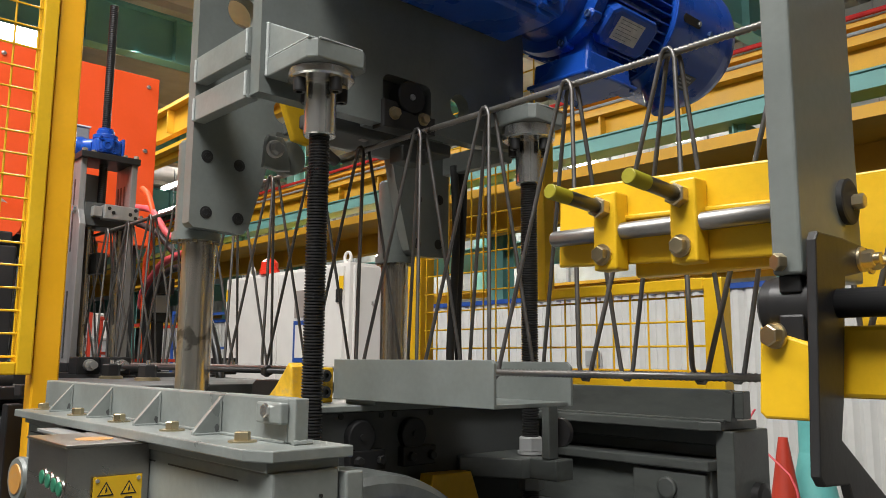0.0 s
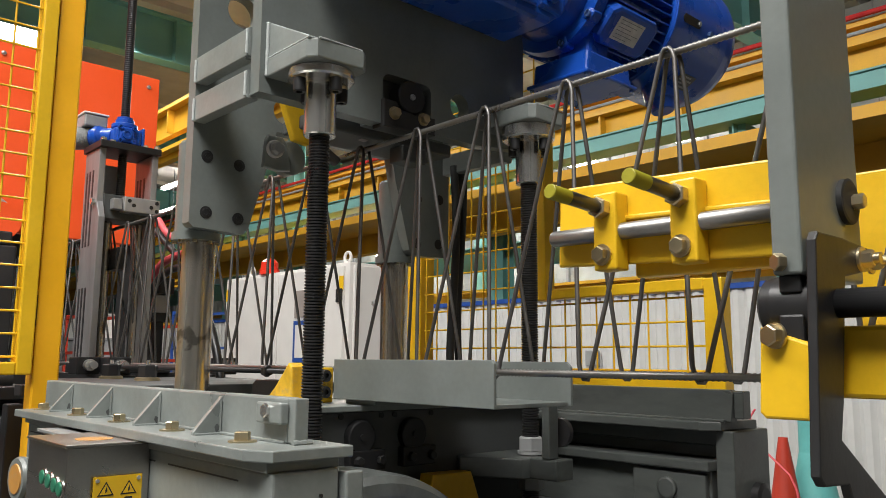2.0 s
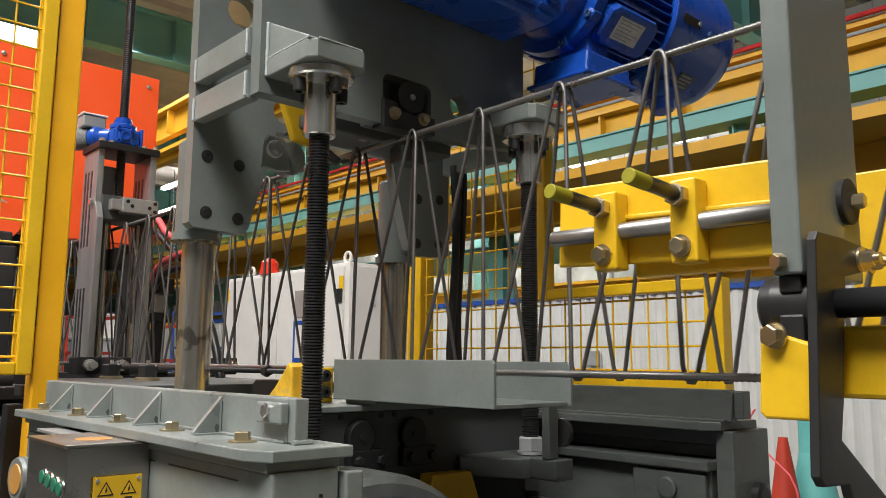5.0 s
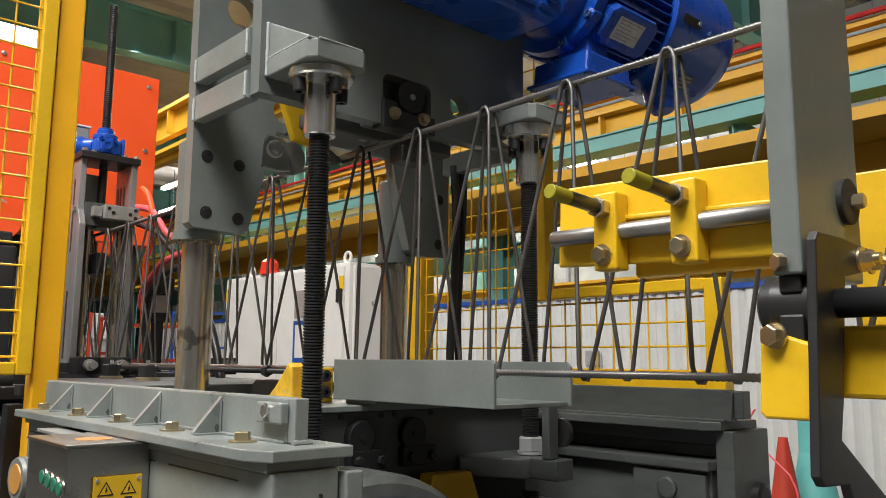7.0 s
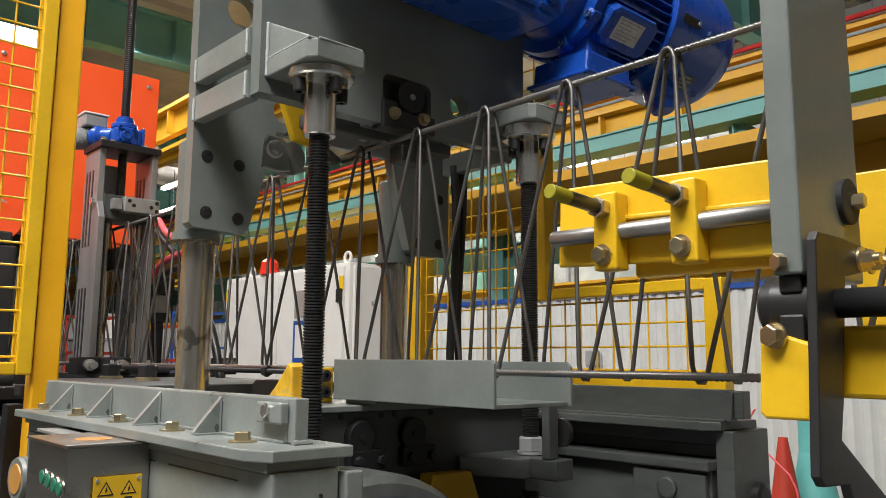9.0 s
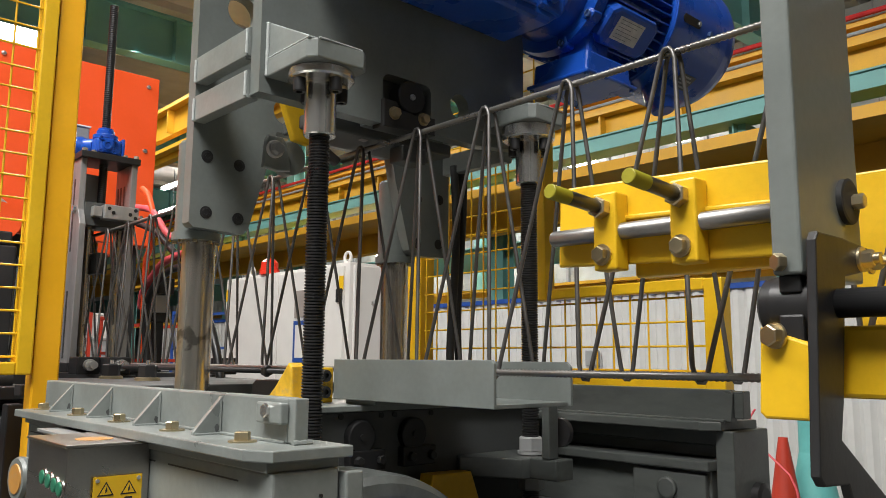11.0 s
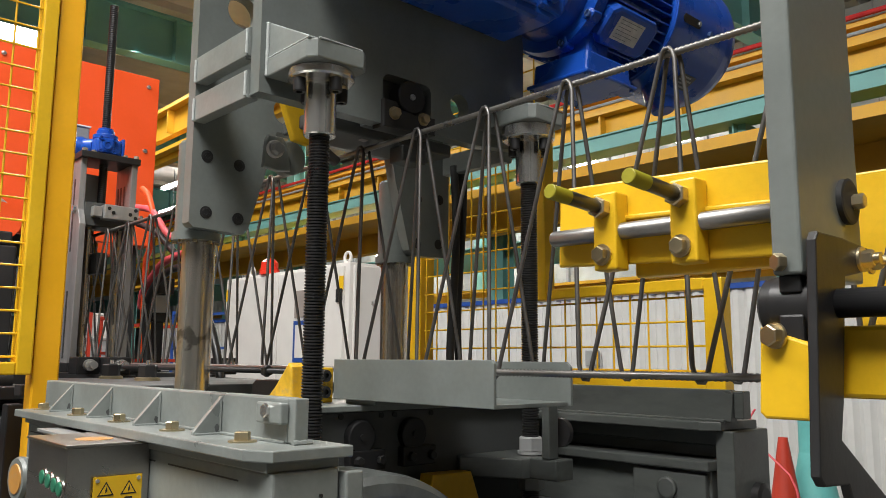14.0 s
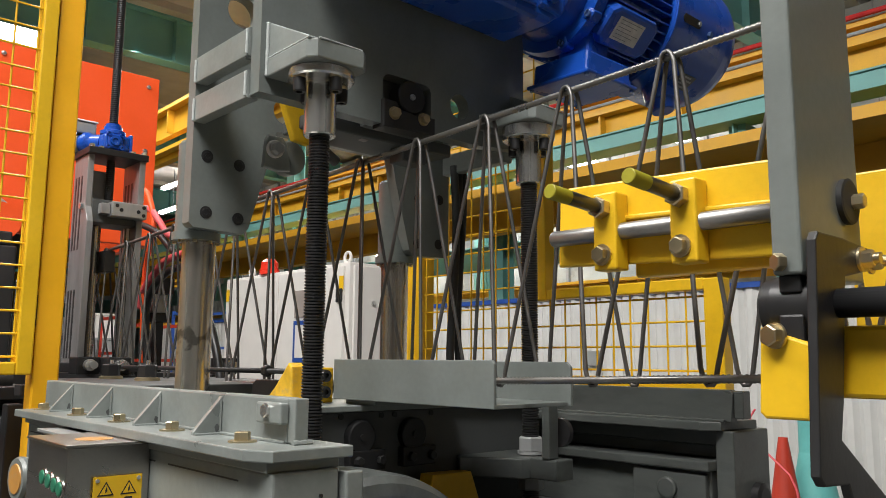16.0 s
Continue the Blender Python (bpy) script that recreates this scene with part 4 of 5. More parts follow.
part("gripper", box(B(), CX - 0.05, CX + 0.05, 1.035, 1.075, 1.42, 1.50, 0.003), BLACK, car)
part("foot_bar", box(B(), CX - 0.12, CX + 0.1, 0.94, 1.24, 1.05, 1.085, 0.004), BLACK, car)
# hoses and cables beside the carriage
HOSES = [("hose", ORANGE, 0.013, [(-3.50, 1.35, 1.86), (-3.43, 1.35, 1.82), (-3.37, 1.35, 1.74), (-3.35, 1.35, 1.66), (-3.38, 1.35, 1.57), (-3.41, 1.35, 1.50), (-3.42, 1.36, 1.2), (-3.4, 1.38, 1.0)]),
         ("hose", PINK, 0.014, [(-3.55, 1.33, 1.78), (-3.40, 1.35, 1.75), (-3.30, 1.35, 1.69), (-3.18, 1.35, 1.61), (-3.0, 1.36, 1.56), (-2.9, 1.38, 1.53)]),
         ("hose", PINK, 0.016, [(-2.92, 1.38, 1.52), (-3.03, 1.35, 1.52), (-3.22, 1.35, 1.50), (-3.33, 1.35, 1.45), (-3.42, 1.35, 1.39), (-3.46, 1.36, 1.32)]),
         ("cable", BLACK, 0.014, [(-3.45, 1.32, 1.69), (-3.30, 1.34, 1.64), (-3.17, 1.35, 1.56), (-3.06, 1.36, 1.50), (-2.9, 1.38, 1.47)]),
         ("cable", BLACK, 0.016, [(-2.9, 1.37, 1.47), (-3.05, 1.36, 1.47), (-3.2, 1.36, 1.46), (-3.34, 1.36, 1.40), (-3.40, 1.36, 1.30), (-3.36, 1.36, 1.09), (-3.3, 1.36, 1.0)]),
         ("cable", BLACK, 0.014, [(-2.60, 1.16, 1.34), (-2.49, 1.2, 1.24), (-2.42, 1.2, 1.15), (-2.38, 1.2, 1.06), (-2.36, 1.2, 1.0)]),
         ("hose", RED, 0.010, [(-3.5, 1.40, 1.40), (-3.5, 1.40, 1.2), (-3.48, 1.40, 1.0)])]
for nm, m, r, p in HOSES:
    pv = [Vector(a) for a in p]
    fine = []
    for i in range(len(pv) - 1):
        a, b, c, d = pv[max(i - 1, 0)], pv[i], pv[i + 1], pv[min(i + 2, len(pv) - 1)]
        for k in range(6):
            u = k / 6
            fine.append(0.5 * ((2 * b) + (c - a) * u + (2 * a - 5 * b + 4 * c - d) * u * u + (3 * b - a - 3 * c + d) * u ** 3))
    fine.append(pv[-1])
    single("carriage_" + nm, tube(B(), fine, r, 10), m, "looped " + ("coloured air hose" if nm == "hose" else "black cable") + " beside the pulling carriage", nm, group="carriage lines")
vb = thing("valve_block", (-3.4, 1.42, 1.0), "small white valve block on a black stand", "valve")
part("stand", box(B(), -3.44, -3.40, 1.40, 1.44, 1.0, 1.26, 0.002), BLACK, vb)
part("block", box(B(), -3.45, -3.39, 1.39, 1.45, 1.30, 1.38, 0.004), WHITE, vb)
part("lower_block", box(B(), -3.455, -3.385, 1.385, 1.455, 1.26, 1.30, 0.003), BLACK, vb)
part("coil", box(B(), -3.48, -3.35, 1.39, 1.46, 1.38, 1.45, 0.004), BLACK, vb)

# ---- gear motor on the head ----
MX, CZ, CR = -1.22, 2.04, 0.19
mo = thing("electric_motor", (MX, 1.6, 1.77), "blue electric gear motor with cooling fins", "motor")


def around(bm2, a):
    """Turns a shape built at the motor's side (x outwards from the axis) by an angle round the axis."""
    bmesh.ops.rotate(bm2, verts=bm2.verts, cent=(0, 0, 0), matrix=Matrix.Rotation(-a, 3, "Y"))
    bmesh.ops.translate(bm2, verts=bm2.verts, vec=(MX, 0, CZ))
    return bm2


fc = part("fan_cover", lathe(B(), (MX, 1.752, CZ), (0, 1, 0), [(0, CR - 0.03), (0, CR - 0.004), (0.003, CR), (0.27, CR), (0.30, CR - 0.003), (0.325, CR - 0.011), (0.343, CR - 0.025), (0.355, CR - 0.048), (0.36, CR - 0.08), (0.361, 0.06)], 80), BLUE, mo)
part("cover_rim", tube(B(), [(MX + (CR + 0.001) * math.cos(a), 1.756, CZ + (CR + 0.001) * math.sin(a)) for a in [math.pi * 2 * i / 72 for i in range(73)]], 0.0035, 8), BLUE, fc)
for a, y in ((-0.22, 1.80),):
    o = [(y + 0.012 * math.sin(t) + (0.062 if math.sin(t) > 0 else 0), 0.0115 * math.cos(t)) for t in [math.pi * 2 * (i + 0.5) / 24 for i in range(24)]]
    part("lifting_slot", around(prism(B(), o, "x", CR - 0.004, CR + 0.0012), a), BLACK, fc)
    part("slot_screw", around(hexa(B(), (CR + 0.0012, y + 0.066, 0.002), (1, 0, 0), 0.012, 0.004), a), GALV, fc)
for a, y in ((-0.28, 1.92), (-2.4, 1.92)):
    part("cover_screw", around(hexa(B(), (CR, y, 0), (1, 0, 0), 0.015, 0.009), a), BLUE2, fc)
hs = part("housing", lathe(B(), (MX, 1.467, CZ), (0, 1, 0), [(0, 0.13), (0.004, 0.168), (0.035, 0.172), (0.036, 0.148), (0.30, 0.148)], 56), BLUE, mo)
for a in (-0.15, -0.75, -1.35):
    part("shield_ear", around(box(B(), 0.150, 0.180, 1.466, 1.500, -0.015, 0.015, 0.006), a), BLUE, hs)
    part("shield_screw", around(lathe(B(), (0.166, 1.466, 0), (0, -1, 0), [(0, 0.009), (0.008, 0.009), (0.008, 0.005), (0.004, 0.005), (0.004, 0.001)], 16), a), BLUE2, hs)
for k in range(46):
    a = 2 * math.pi * k / 46
    f = B()
    vs = [f.verts.new((r, y, w)) for y in (1.503, 1.765) for r, w in ((0.144, -0.0034), (0.179, -0.002), (0.179, 0.002), (0.144, 0.0034))]
    for q in ((0, 1, 2, 3), (7, 6, 5, 4), (0, 4, 5, 1), (1, 5, 6, 2), (2, 6, 7, 3), (3, 7, 4, 0)):
        f.faces.new([vs[i] for i in q])
    part("cooling_fin", around(f, a), BLUE, hs)
tbx = part("terminal_box", prism(B(), [(1.435, 1.776), (1.612, 1.776), (1.606, 1.828), (1.442, 1.828)], "x", -1.25, -1.084, 0.006), BLUE, mo)
part("lid", box(B(), -1.262, -1.073, 1.424, 1.623, 1.766, 1.776, 0.0035), BLUE, tbx)
part("box_neck", box(B(), -1.225, -1.125, 1.50, 1.585, 1.828, 1.91, 0.01), BLUE, tbx)
for x, y in ((-1.252, 1.434), (-1.083, 1.434), (-1.252, 1.613), (-1.083, 1.613)):
    part("lid_screw", hexa(B(), (x, y, 1.766), (0, 0, -1), 0.011, 0.005), BLUE2, tbx)
part("cable_gland", hexa(B(), (-1.12, 1.623, 1.795), (0, 1, 0), 0.03, 0.022), BLUE, tbx)
HA = -0.74
pt = part("name_plate_holder", around(prism(B(), [(1.505, -0.034), (1.525, -0.052), (1.675, -0.052), (1.695, -0.034), (1.695, 0.034), (1.675, 0.050), (1.525, 0.050), (1.505, 0.034)], "x", 0.14, 0.196, 0.010), HA), BLUE, mo)
pn = part("name_plate", around(box(B(), 0.196, 0.1985, 1.538, 1.638, -0.028, 0.030), HA), PLATE, pt, "metal rating plate")
for k in range(6):
    part("print_line", around(box(B(), 0.1985, 0.199, 1.545, 1.545 + 0.085 * (0.6 + 0.4 * ((k * 7) % 3) / 2), -0.022 + k * 0.009, -0.0205 + k * 0.009), HA), GREY, pn)
part("drain_boss", lathe(B(), (MX + 0.055, 1.865, CZ - CR + 0.008), (0.18, 0, -1), [(0, 0.047), (0.044, 0.044), (0.046, 0.036), (0.072, 0.032), (0.075, 0.028)], 24), BLUE, mo)
part("drain_gland", hexa(B(), (MX + 0.0, 1.79, CZ - CR + 0.01), (0, 0, -1), 0.045, 0.028), BLUE, mo)
part("adapter", lathe(B(), (MX, 1.40, CZ), (0, 1, 0), [(0, 0.11), (0.02, 0.13), (0.068, 0.14)], 40), BLUE, mo)
gb = part("gearbox", prism(B(), [(0.80, 1.90), (0.84, 1.878), (1.355, 1.878), (1.385, 1.90), (1.40, 2.45), (0.80, 2.45)], "x", -1.285, -1.125, 0.012), BLUE, mo)
part("flange_ear", prism(B(), [(1.295, 1.93), (1.31, 1.905), (1.385, 1.900), (1.398, 1.915), (1.398, 1.955), (1.345, 2.02), (1.295, 2.02)], "x", -1.15, -1.115, 0.008), BLUE, gb)
part("cast_rib", box(B(), -1.128, -1.115, 0.9, 1.30, 1.90, 1.915, 0.005), BLUE, gb)
part("bolt_ring", lathe(B(), (-1.115, 1.345, 1.945), (1, 0, 0), [(0, 0.026), (0.008, 0.026), (0.010, 0.021)], 24), BLUE, gb)
part("socket_screw", lathe(B(), (-1.105, 1.345, 1.945), (1, 0, 0), [(0, 0.017), (0.012, 0.017), (0.013, 0.013), (0.013, 0.009), (0.006, 0.009), (0.006, 0.001)], 18), BLUE2, gb)
part("mounting_foot", box(B(), -1.30, -1.285, 0.82, 1.37, 1.93, 2.4, 0.004), GREY, mo)
LA = -1.03
rl = part("rating_label", around(box(B(), CR - 0.004, CR + 0.003, 1.885, 1.955, -0.024, 0.024), LA), DARKGREY, mo)
for k in range(4):
    part("print_line", around(box(B(), CR + 0.003, CR + 0.0036, 1.891, 1.949 - 0.012 * (k % 2), -0.018 + k * 0.011, -0.013 + k * 0.011), LA), GALV, rl)

# ---- yellow clamp arm in front of the girder ----
arm = thing("clamping_unit", (-0.5, 0.91, 1.2), "yellow painted clamp arm with bright shaft", "clamp")
def tilt(bm_, ang=2.3, about=(-0.74, 0.9, 1.3)):
    bmesh.ops.rotate(bm_, verts=bm_.verts, cent=about, matrix=Matrix.Rotation(radians(ang), 3, "Y"))
    return bm_
plate = part("plate", tilt(prism(B(), [(-0.735, 1.237), (-0.375, 1.237), (-0.375, 1.353), (-0.72, 1.353), (-0.735, 1.345)], "y", 0.90, 0.912, 0.003)), YELLOW, arm)
part("back_rail", tilt(box(B(), -0.70, -0.375, 0.912, 0.935, 1.292, 1.318, 0.003)), YELLOW, arm)
part("ledge", tilt(box(B(), -0.66, -0.375, 0.893, 0.90, 1.296, 1.303, 0.002)), YELLOW, plate)
part("shaft", tilt(tube(B(), [(-0.734, 0.886, 1.276), (-0.732, 0.886, 1.276), (-0.376, 0.886, 1.276)], [0.0105, 0.0115, 0.0115], 28), 0.6), SHAFT, arm, "scuffed round steel shaft")
for x, zt in ((-0.635, 1.272), (-0.517, 1.272)):
    cl = part("clamp_block", box(B(), x - 0.017, x + 0.02, 0.870, 0.90, 1.222, 1.328, 0.003), YELLOW, arm)
    rd = part("threaded_stud", tube(B(), [(x - 0.002, 0.762, 1.314), (x - 0.002, 0.766, 1.314), (x - 0.002, 0.96, 1.300)], [0.0085, 0.0095, 0.0095], 20), SCREW, arm, "black threaded stud with a yellow-green tip")
    part("tip", lathe(B(), (x - 0.002, 0.761, 1.3142), (0, 1, -0.07), [(0, 0.0088), (0.001, 0.0099), (0.036, 0.0099)], 20), TIP, rd)
    part("nut", hexa(B(), (x - 0.002, 0.870, 1.306), (0, -1, 0.07), 0.026, 0.014), BRASS, rd)
    part("nut", hexa(B(), (x - 0.002, 0.905, 1.304), (0, 1, -0.07), 0.024, 0.012), BRASS, rd)
    part("washer", lathe(B(), (x - 0.002, 0.870, 1.243), (0, -1, 0), [(0, 0.0145), (0.003, 0.0145)], 20), BRASS, cl)
    part("bolt", hexa(B(), (x - 0.002, 0.867, 1.243), (0, -1, 0), 0.019, 0.010), BRASS, cl)
part("rear_strut", box(B(), -0.62, -0.375, 0.92, 0.94, 1.215, 1.245, 0.003), YELLOW, arm)

# ---- post, lever and yellow beam close by ----
post = thing("grey_post", (-0.36, 0.82, 0), "grey painted upright steel post", "post")
part("bar", box(B(), -0.373, -0.342, 0.80, 0.962, 1.19, 2.6, 0.003), GREY, post)
part("pivot_disc", lathe(B(), (-0.342, 0.921, 1.280), (1, 0, 0), [(0, 0.026), (0.006, 0.026), (0.007, 0.023)], 36), RUBBER, post)
part("pivot_bolt", hexa(B(), (-0.335, 0.927, 1.280), (1, 0, 0), 0.015, 0.012), BRASS, post)
part("side_bolt", hexa(B(), (-0.362, 0.80, 1.203), (-0.6, -1, 0), 0.016, 0.010), BRASS, post)
part("yoke", box(B(), -0.370, -0.347, 0.806, 0.90, 1.172, 1.19, 0.002), BLACK, post)
part("lower_lug", box(B(), -0.372, -0.346, 0.806, 0.88, 1.098, 1.15, 0.003), BLACK, post)
part("boss", lathe(B(), (-0.398, 0.84, 1.159), (1, 0, 0), [(0, 0.026), (0.004, 0.031), (0.014, 0.033), (0.016, 0.0335), (0.058, 0.0335)], 40), BLACK, post)
part("shaft", tube(B(), [(-0.34, 0.84, 1.161), (0.30, 0.84, 1.161)], 0.0150, 28), BLACK, post, "black round cross shaft")
lv = part("lever", prism(B(), [(0.792, 1.222), (0.799, 1.231), (0.86, 1.231), (0.938, 1.226), (0.938, 1.203), (0.862, 1.19), (0.838, 1.06), (0.828, 1.026), (0.97, 0.94), (0.97, 0.86), (0.89, 0.87), (0.838, 0.982), (0.782, 0.985), (0.772, 0.995)], "x", -0.334, -0.324, 0.002), BLACK, post, "black bent steel lever")
for y in (0.906, 0.930):
    part("washer", lathe(B(), (-0.324, y, 1.212), (1, 0, 0), [(0, 0.014), (0.003, 0.014)], 24), BRASS, lv)
    part("bolt", hexa(B(), (-0.321, y, 1.212), (1, 0, 0), 0.017, 0.011), BRASS, lv)
    part("stud_end", lathe(B(), (-0.310, y, 1.212), (1, 0, 0), [(0, 0.006), (0.006, 0.006)], 12), BRASS, lv)
part("stand", box(B(), 0.25, 0.33, 0.80, 0.90, 0.0, 1.15, 0.004), GREY2, post)
yb = thing("yellow_crossbeam", (-0.3, 0.88, 1.04), "yellow painted square crossbeam with a bolt", "beam")
part("tube", box(B(), -0.405, 0.4, 0.86, 0.94, 1.065, 1.139, 0.005), YELLOW, yb)
part("bracket", prism(B(), [(-0.394, 1.050), (-0.388, 1.044), (-0.344, 1.044), (-0.338, 1.05), (-0.338, 1.12), (-0.389, 1.137)], "y", 0.80, 0.859, 0.003), YELLOW, yb)
part("bolt", hexa(B(), (-0.373, 0.797, 1.128), (-0.3, -1, 0), 0.020, 0.010), BRASS, yb)
part("washer", lathe(B(), (-0.372, 0.80, 1.128), (-0.3, -1, 0), [(0, 0.0135), (0.003, 0.0135)], 24), BRASS, yb)
part("leg", box(B(), 0.35, 0.40, 0.86, 0.94, 0, 1.065, 0.004), YELLOW, yb)

yg = thing("guard_plate", (-0.3, 1.31, 0), "yellow painted steel guard plate on a stand", "guard plate")
part("plate", box(B(), -0.478, 0.6, 1.30, 1.312, 1.157, 1.398, 0.003), YELLOW, yg)
part("lip", box(B(), -0.478, 0.6, 1.312, 1.34, 1.386, 1.398, 0.002), YELLOW, yg)
part("stand", box(B(), 0.4, 0.46, 1.312, 1.37, 0.0, 1.386, 0.004), YELLOW, yg)

# ---- mesh guard behind the far table ----
FY = 1.66
mg = thing("mesh_guard", (-1.4, FY, 0.98), "yellow painted welded mesh guard", "mesh guard")
part("post", box(B(), -0.938, -0.892, FY, FY + 0.04, 0.965, 1.293, 0.003), YELLOW, mg)
part("bottom_rail", box(B(), -1.93, -0.938, FY, FY + 0.035, 1.03, 1.065, 0.003), YELLOW, mg)
part("middle_rail", box(B(), -1.405, -0.938, FY, FY + 0.035, 1.267, 1.295, 0.003), YELLOW, mg)
part("inner_post", box(B(), -1.45, -1.405, FY - 0.003, FY + 0.037, 1.266, 1.72, 0.003), YELLOW, mg)
part("post", box(B(), -1.992, -1.932, FY, FY + 0.06, 0.98, 2.42, 0.004), YELLOW, mg)
part("post", box(B(), -2.06, -2.02, FY + 0.05, FY + 0.10, 0.98, 1.95, 0.004), YELLOW, mg)
part("top_rail", box(B(), -1.932, -1.45, FY, FY + 0.035, 2.39, 2.42, 0.003), YELLOW, mg)
x = -1.9195
while x < -0.945:
    part("wire", tube(B(), [(x, FY + 0.016, 1.06), (x, FY + 0.016, 1.27 if x > -1.45 else 2.40)], 0.0026, 6), YELLOW, mg)
    x += 0.0515
for k in range(23):
    z = 1.081 + 0.0575 * k
    part("wire", tube(B(), [(-1.935, FY + 0.02, z), (-0.935 if z < 1.27 else -1.43, FY + 0.02, z)], 0.0026, 6), YELLOW, mg)

# ---- fence at the near end ----
fe = thing("fence_post", (-2.2, 0.63, 0), "yellow painted square fence post", "post")
part("tube", box(B(), -2.26, -2.2, 0.598, 0.663, 0.0, 2.9, 0.005), YELLOW2, fe)
part("foot_plate", box(B(), -2.3, -2.16, 0.56, 0.70, 0.0, 0.012), YELLOW, fe)
ga = thing("fence_gate", (-2.2, 0.2, 1.05), "yellow mesh fence gate with tube frame", "gate")
gf = part("stile", box(B(), -2.225, -2.188, 0.556, 0.594, 1.058, 2.9, 0.004), YELLOW, ga)
part("bottom_rail", box(B(), -2.225, -2.188, -0.6, 0.556, 1.058, 1.09, 0.004), YELLOW, ga)
part("hinge", box(B(), -2.23, -2.2, 0.594, 0.598, 1.18, 1.26), BLACK, ga)
part("hinge", box(B(), -2.23, -2.2, 0.594, 0.598, 1.9, 2.02), BLACK, ga)
for k in range(14):
    part("wire", tube(B(), [(-2.206, 0.550 - k * 0.0565, 1.07), (-2.206, 0.550 - k * 0.0565, 2.88)], 0.0028, 6), YELLOW, ga)
for k in range(31):
    part("wire", tube(B(), [(-2.202, -0.6, 1.103 + k * 0.0575), (-2.202, 0.558, 1.103 + k * 0.0575)], 0.0028, 6), YELLOW, ga)

# ---- control box and things beside the near table ----
sbx = thing("control_box", (-1.4, 0.48, 0.8), "brushed stainless control box with green buttons", "control box")
part("body", box(B(), -1.522, -1.319, 0.418, 0.5485, 0.78, 0.962, 0.002), INOX, sbx)
part("lid", box(B(), -1.527, -1.315, 0.414, 0.5485, 0.962, 0.9665, 0.0015), INOX, sbx)
rs = part("round_sticker", lathe(B(), (-1.40, 0.485, 0.9665), (0, 0, 1), [(0, 0.03), (0.0008, 0.03)], 32), STICKER, sbx, "worn orange round sticker")
for x, z in ((-1.424, 0.908), (-1.393, 0.905), (-1.362, 0.902), (-1.335, 0.899)):
    bt = part("button_ring", lathe(B(), (x, 0.418, z), (0, -1, 0), [(-0.001, 0.0135), (0.002, 0.0135), (0.003, 0.012)], 24), INOX, sbx)
    part("button", lathe(B(), (x, 0.415, z), (0, -1, 0), [(0, 0.0115), (0.002, 0.011), (0.003, 0.009)], 24), GREEN, bt, "green push button")
sg = part("warning_plate", box(B(), -1.3150, -1.3135, 0.458, 0.535, 0.80, 0.915, 0.0), YELLOW, sbx, "yellow warning plate with two triangles")
for y in (0.478, 0.514):
    part("triangle", prism(B(), [(y - 0.013, 0.885), (y + 0.013, 0.885), (y, 0.907)], "x", -1.3135, -1.3130), BLACK, sg)
    part("triangle_field", prism(B(), [(y - 0.0095, 0.8872), (y + 0.0095, 0.8872), (y, 0.9035)], "x", -1.3130, -1.3126), YELLOW, sg)
    part("symbol", prism(B(), [(y - 0.0015, 0.889), (y + 0.002, 0.8925), (y + 0.001, 0.900), (y - 0.001, 0.8945)], "x", -1.3126, -1.3122), BLACK, sg)
    part("text_bar", box(B(), -1.3135, -1.3130, y - 0.006, y + 0.006, 0.878, 0.881), BLACK, sg)
for y in (0.464, 0.529):
    part("rivet", lathe(B(), (-1.3135, y, 0.909), (1, 0, 0), [(0, 0.0035), (0.002, 0.003), (0.0025, 0.001)], 10), STEEL, sg)
part("bracket", box(B(), -1.74, -1.525, 0.49, 0.55, 0.955, 0.961, 0.001), GALV, sbx)
part("stand", box(B(), -1.5, -1.36, 0.45, 0.53, 0.0, 0.78, 0.004), DARKGREY, sbx)
lp = thing("signal_horn", (-1.63, 0.42, 0.7), "round grey signal disc with an orange face", "signal")
part("disc", lathe(B(), (-1.60, 0.448, 0.885), (0.10, -1, 0), [(0, 0.036), (0.022, 0.039), (0.028, 0.036)], 36), GREY, lp)
part("face", lathe(B(), (-1.5972, 0.4201, 0.885), (0.10, -1, 0), [(0, 0.027), (0.002, 0.026)], 28), STICKER, lp, "orange face")
part("stem", box(B(), -1.63, -1.58, 0.448, 0.54, 0.86, 0.91, 0.004), GALV, lp)
part("stand", box(B(), -1.63, -1.59, 0.48, 0.52, 0.0, 0.865, 0.004), YELLOW, lp)
cn = thing("conveyor_frame", (-2.5, 0.4, 0), "dark conveyor frame with grey side plates", "conveyor")
part("side_plate", box(B(), -3.4, -2.45, 0.45, 0.70, 0.985, 1.02, 0.003), DARK, cn)
part("rail", box(B(), -3.4, -2.4, 0.40, 0.68, 0.90, 0.94, 0.003), DARKGREY, cn)
part("leg", box(B(), -2.36, -2.31, 0.575, 0.615, 0.0, 0.98, 0.003), BLACK, cn)
part("leg", box(B(), -3.3, -3.2, 0.50, 0.60, 0.0, 0.90, 0.003), BLACK, cn)
part("orange_cover", box(B(), -3.0, -2.6, 0.46, 0.58, 0.80, 0.87, 0.004), ORANGE, cn)
part("roller", lathe(B(), (-2.6, 0.35, 1.035), (0, 1, 0), [(0, 0.03), (0.3, 0.03)], 20), DARK, cn)
part("block", box(B(), -2.36, -2.30, 0.60, 0.64, 1.0, 1.03, 0.003), DARK, cn)


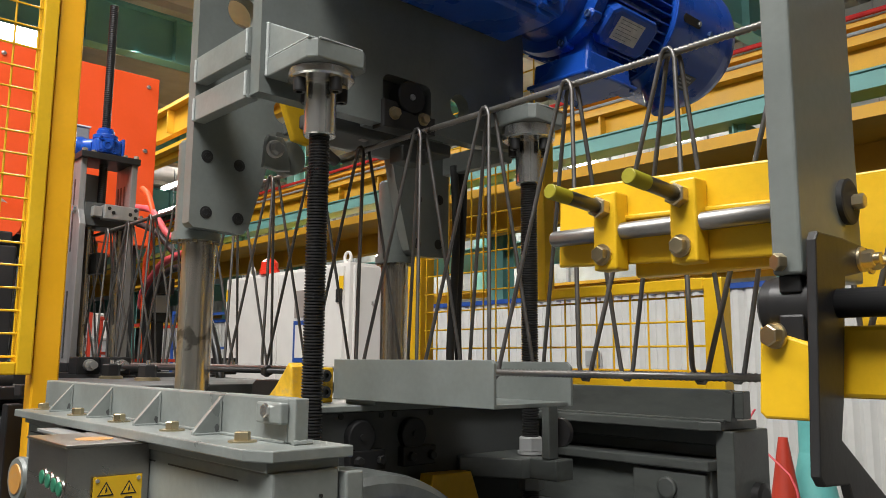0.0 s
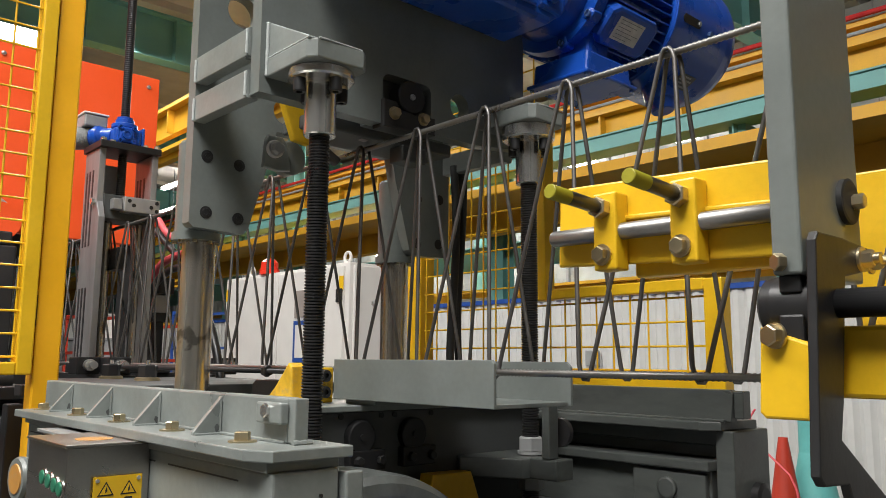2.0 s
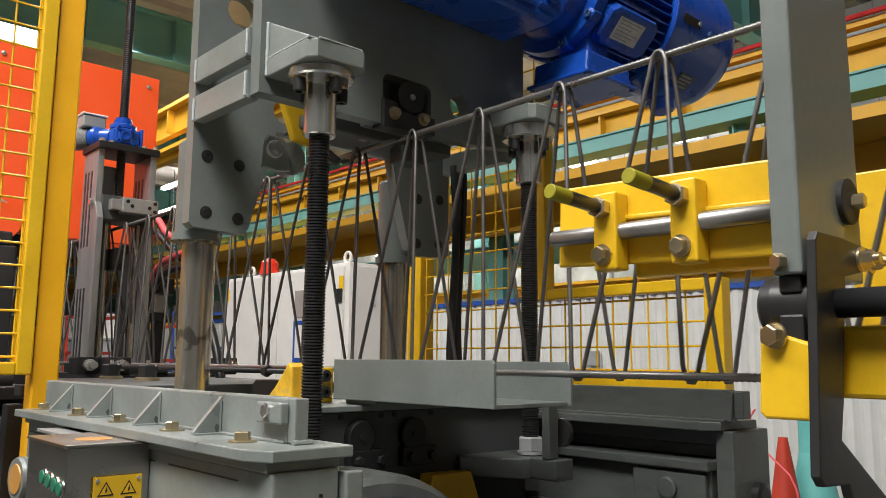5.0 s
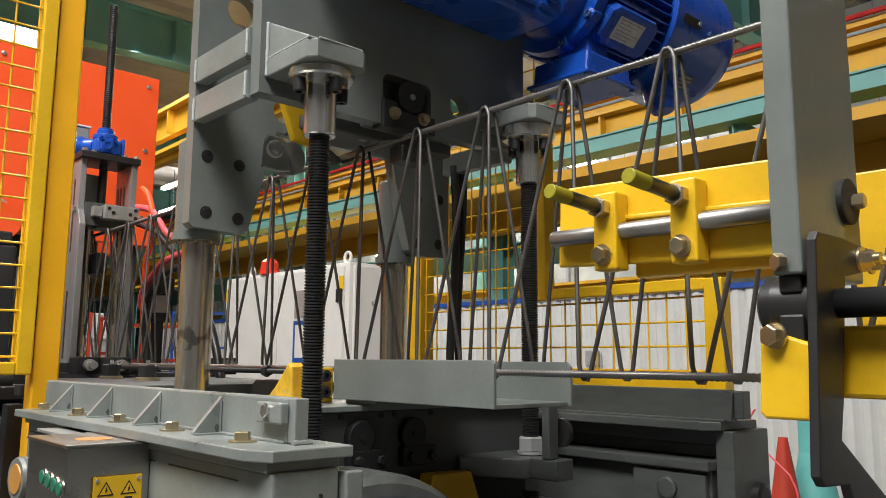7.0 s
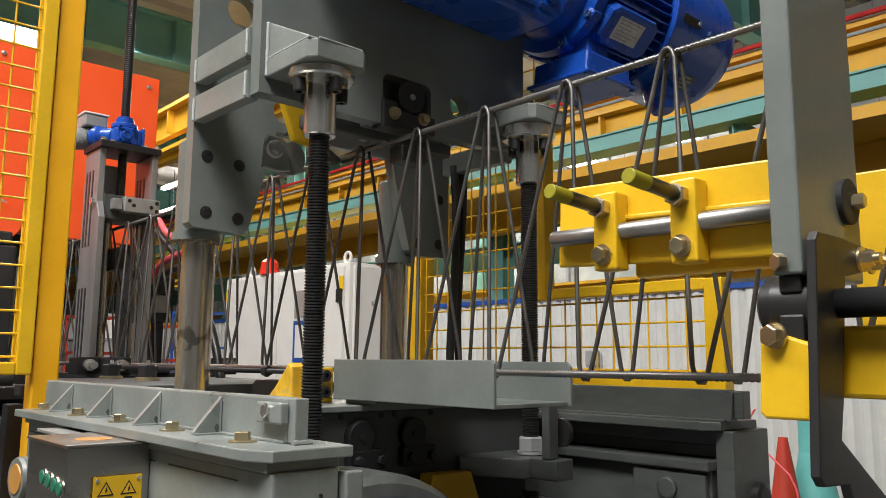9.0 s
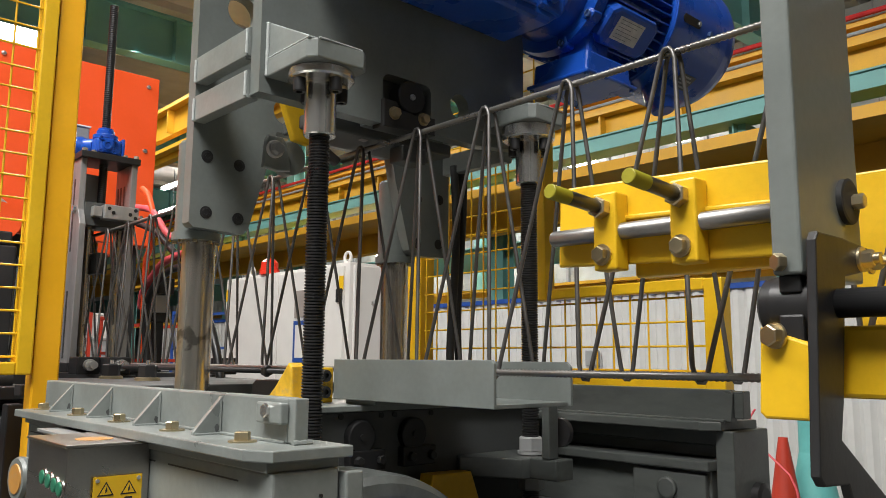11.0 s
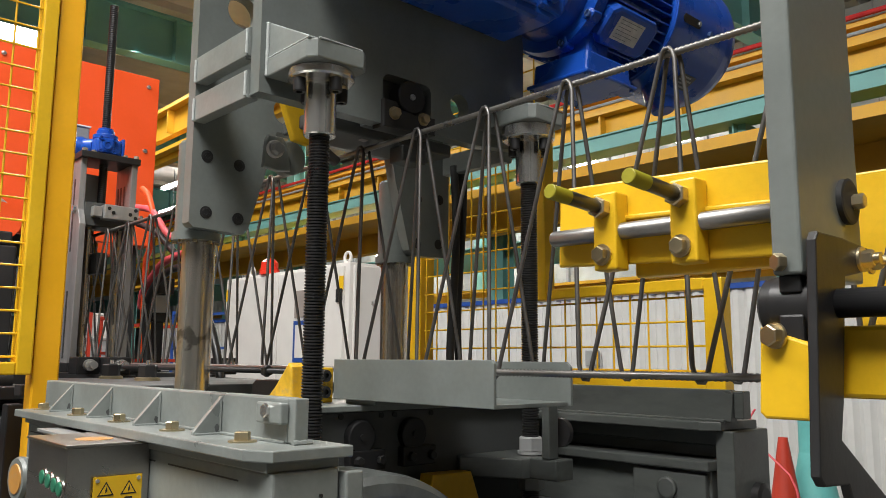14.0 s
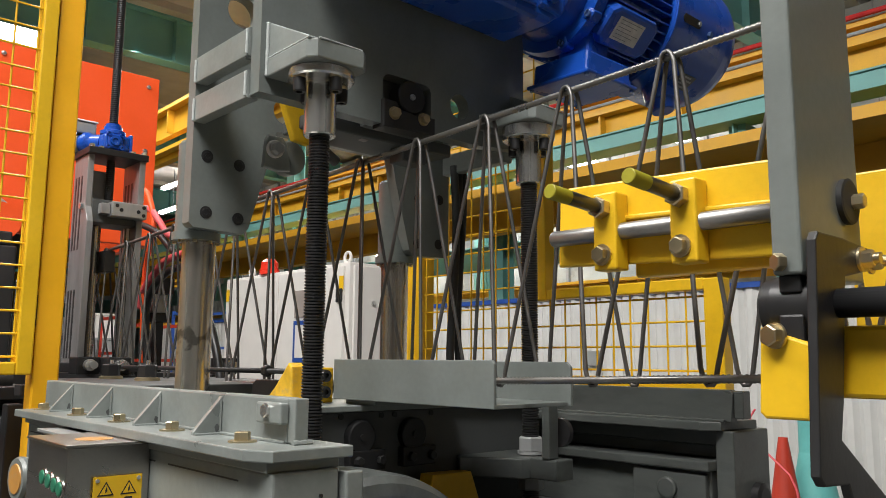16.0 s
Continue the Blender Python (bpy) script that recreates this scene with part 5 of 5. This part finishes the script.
# ---- weld sparks that spray up behind the fence ----
wb = thing("welding_trough", (-3.0, 0.72, 0), "open black steel trough under the weld head", "trough")
part("side", box(B(), -3.25, -2.75, 0.60, 0.615, 0.0, 1.07), BLACK, wb)
part("side", box(B(), -3.25, -2.75, 0.80, 0.815, 0.0, 1.07), BLACK, wb)
part("end", box(B(), -3.25, -3.235, 0.615, 0.80, 0.0, 1.07), BLACK, wb)
part("end", box(B(), -2.765, -2.75, 0.615, 0.80, 0.0, 1.07), BLACK, wb)
rnd = random.Random(5)
sparks = []
for n in range(3):
    bm = B()
    for k in range(70):
        x, y = -3.0 + rnd.uniform(-0.18, 0.18), 0.71 + rnd.uniform(-0.08, 0.08)
        z = 0.55 + rnd.uniform(0, 0.38) * (0.4 + 0.6 * rnd.random())
        l, a = rnd.uniform(0.006, 0.03), rnd.uniform(-0.35, 0.35)
        tube(bm, [(x, y, z), (x + 0.2 * a * l, y + a * l, z + l)], rnd.uniform(0.0008, 0.002), 5)
    sp = thing("weld_sparks", (-3.0, 0.71, 0.6), "burst of glowing orange weld sparks", "sparks", group="weld sparks")
    tagged(part("streaks", bm, SPARK, sp), kind="stuff")
    sparks.append(sp)


# ---- what moves ----
def motions():
    starts = (1.3, 4.55, 7.8, 11.05, 14.335)
    cycle = 3.25
    pull = [(0.0, 0.0), (0.1, 0.09), (0.2, 0.35), (0.3, 0.60), (0.4, 0.82), (0.5, 0.96), (0.6, 1.0)]
    back = [(1.25, 1.0), (1.45, 0.85), (1.58, 0.52), (1.7, 0.28), (1.85, 0.06), (1.95, 0.0)]
    at_c = lambda d: Matrix.Translation((CX + d, CY, 1.05))
    at_g = lambda d, dz=0.0, tilt_=0.0: Matrix.Translation((GX + d, TOP[0], NEAR[1] + dz)) @ Matrix.Rotation(radians(tilt_), 4, "Y")
    rows_c, rows_g = [(0.0, at_c(0))], [(0.0, at_g(0))]
    for n in range(5):
        t0 = starts[n]
        for t, v in pull:
            rows_c.append((t0 + t, at_c(PITCH * v)))
            rows_g.append((t0 + t, at_g(PITCH * (n + v))))
        for t, v in back:
            if t0 + t < 15.95:
                rows_c.append((t0 + t, at_c(PITCH * v)))
    rows_c.append((16.0, at_c(PITCH * 0.40)))
    x = PITCH * 5
    rows_g += [(15.7, at_g(x)), (15.8, at_g(x + 0.001, 0.001, -0.25)), (15.9, at_g(x + 0.007, 0.005, -1.2)), (16.0, at_g(x + 0.013, 0.007, -1.67))]
    for k, sp in enumerate(sparks):
        rows = [(0.0, Matrix.Translation((-3.0, 0.71, 0.6)))]
        for n in range(5):
            t0 = 2.58 + n * cycle + 0.03 * k
            for t, h in ((0.0, 0.0), (0.07, 0.48 - 0.05 * k), (0.16, 0.53 - 0.05 * k), (0.3, 0.34 - 0.06 * k), (0.42, 0.0)):
                if t0 + t < 15.95:
                    rows.append((t0 + t, Matrix.Translation((-3.0, 0.71, 0.6 + h))))
        rows.append((16.0, Matrix.Translation((-3.0, 0.71, 0.6))))
        walk(sp, rows)
    walk(car, rows_c)
    walk(girder, rows_g)


motions()
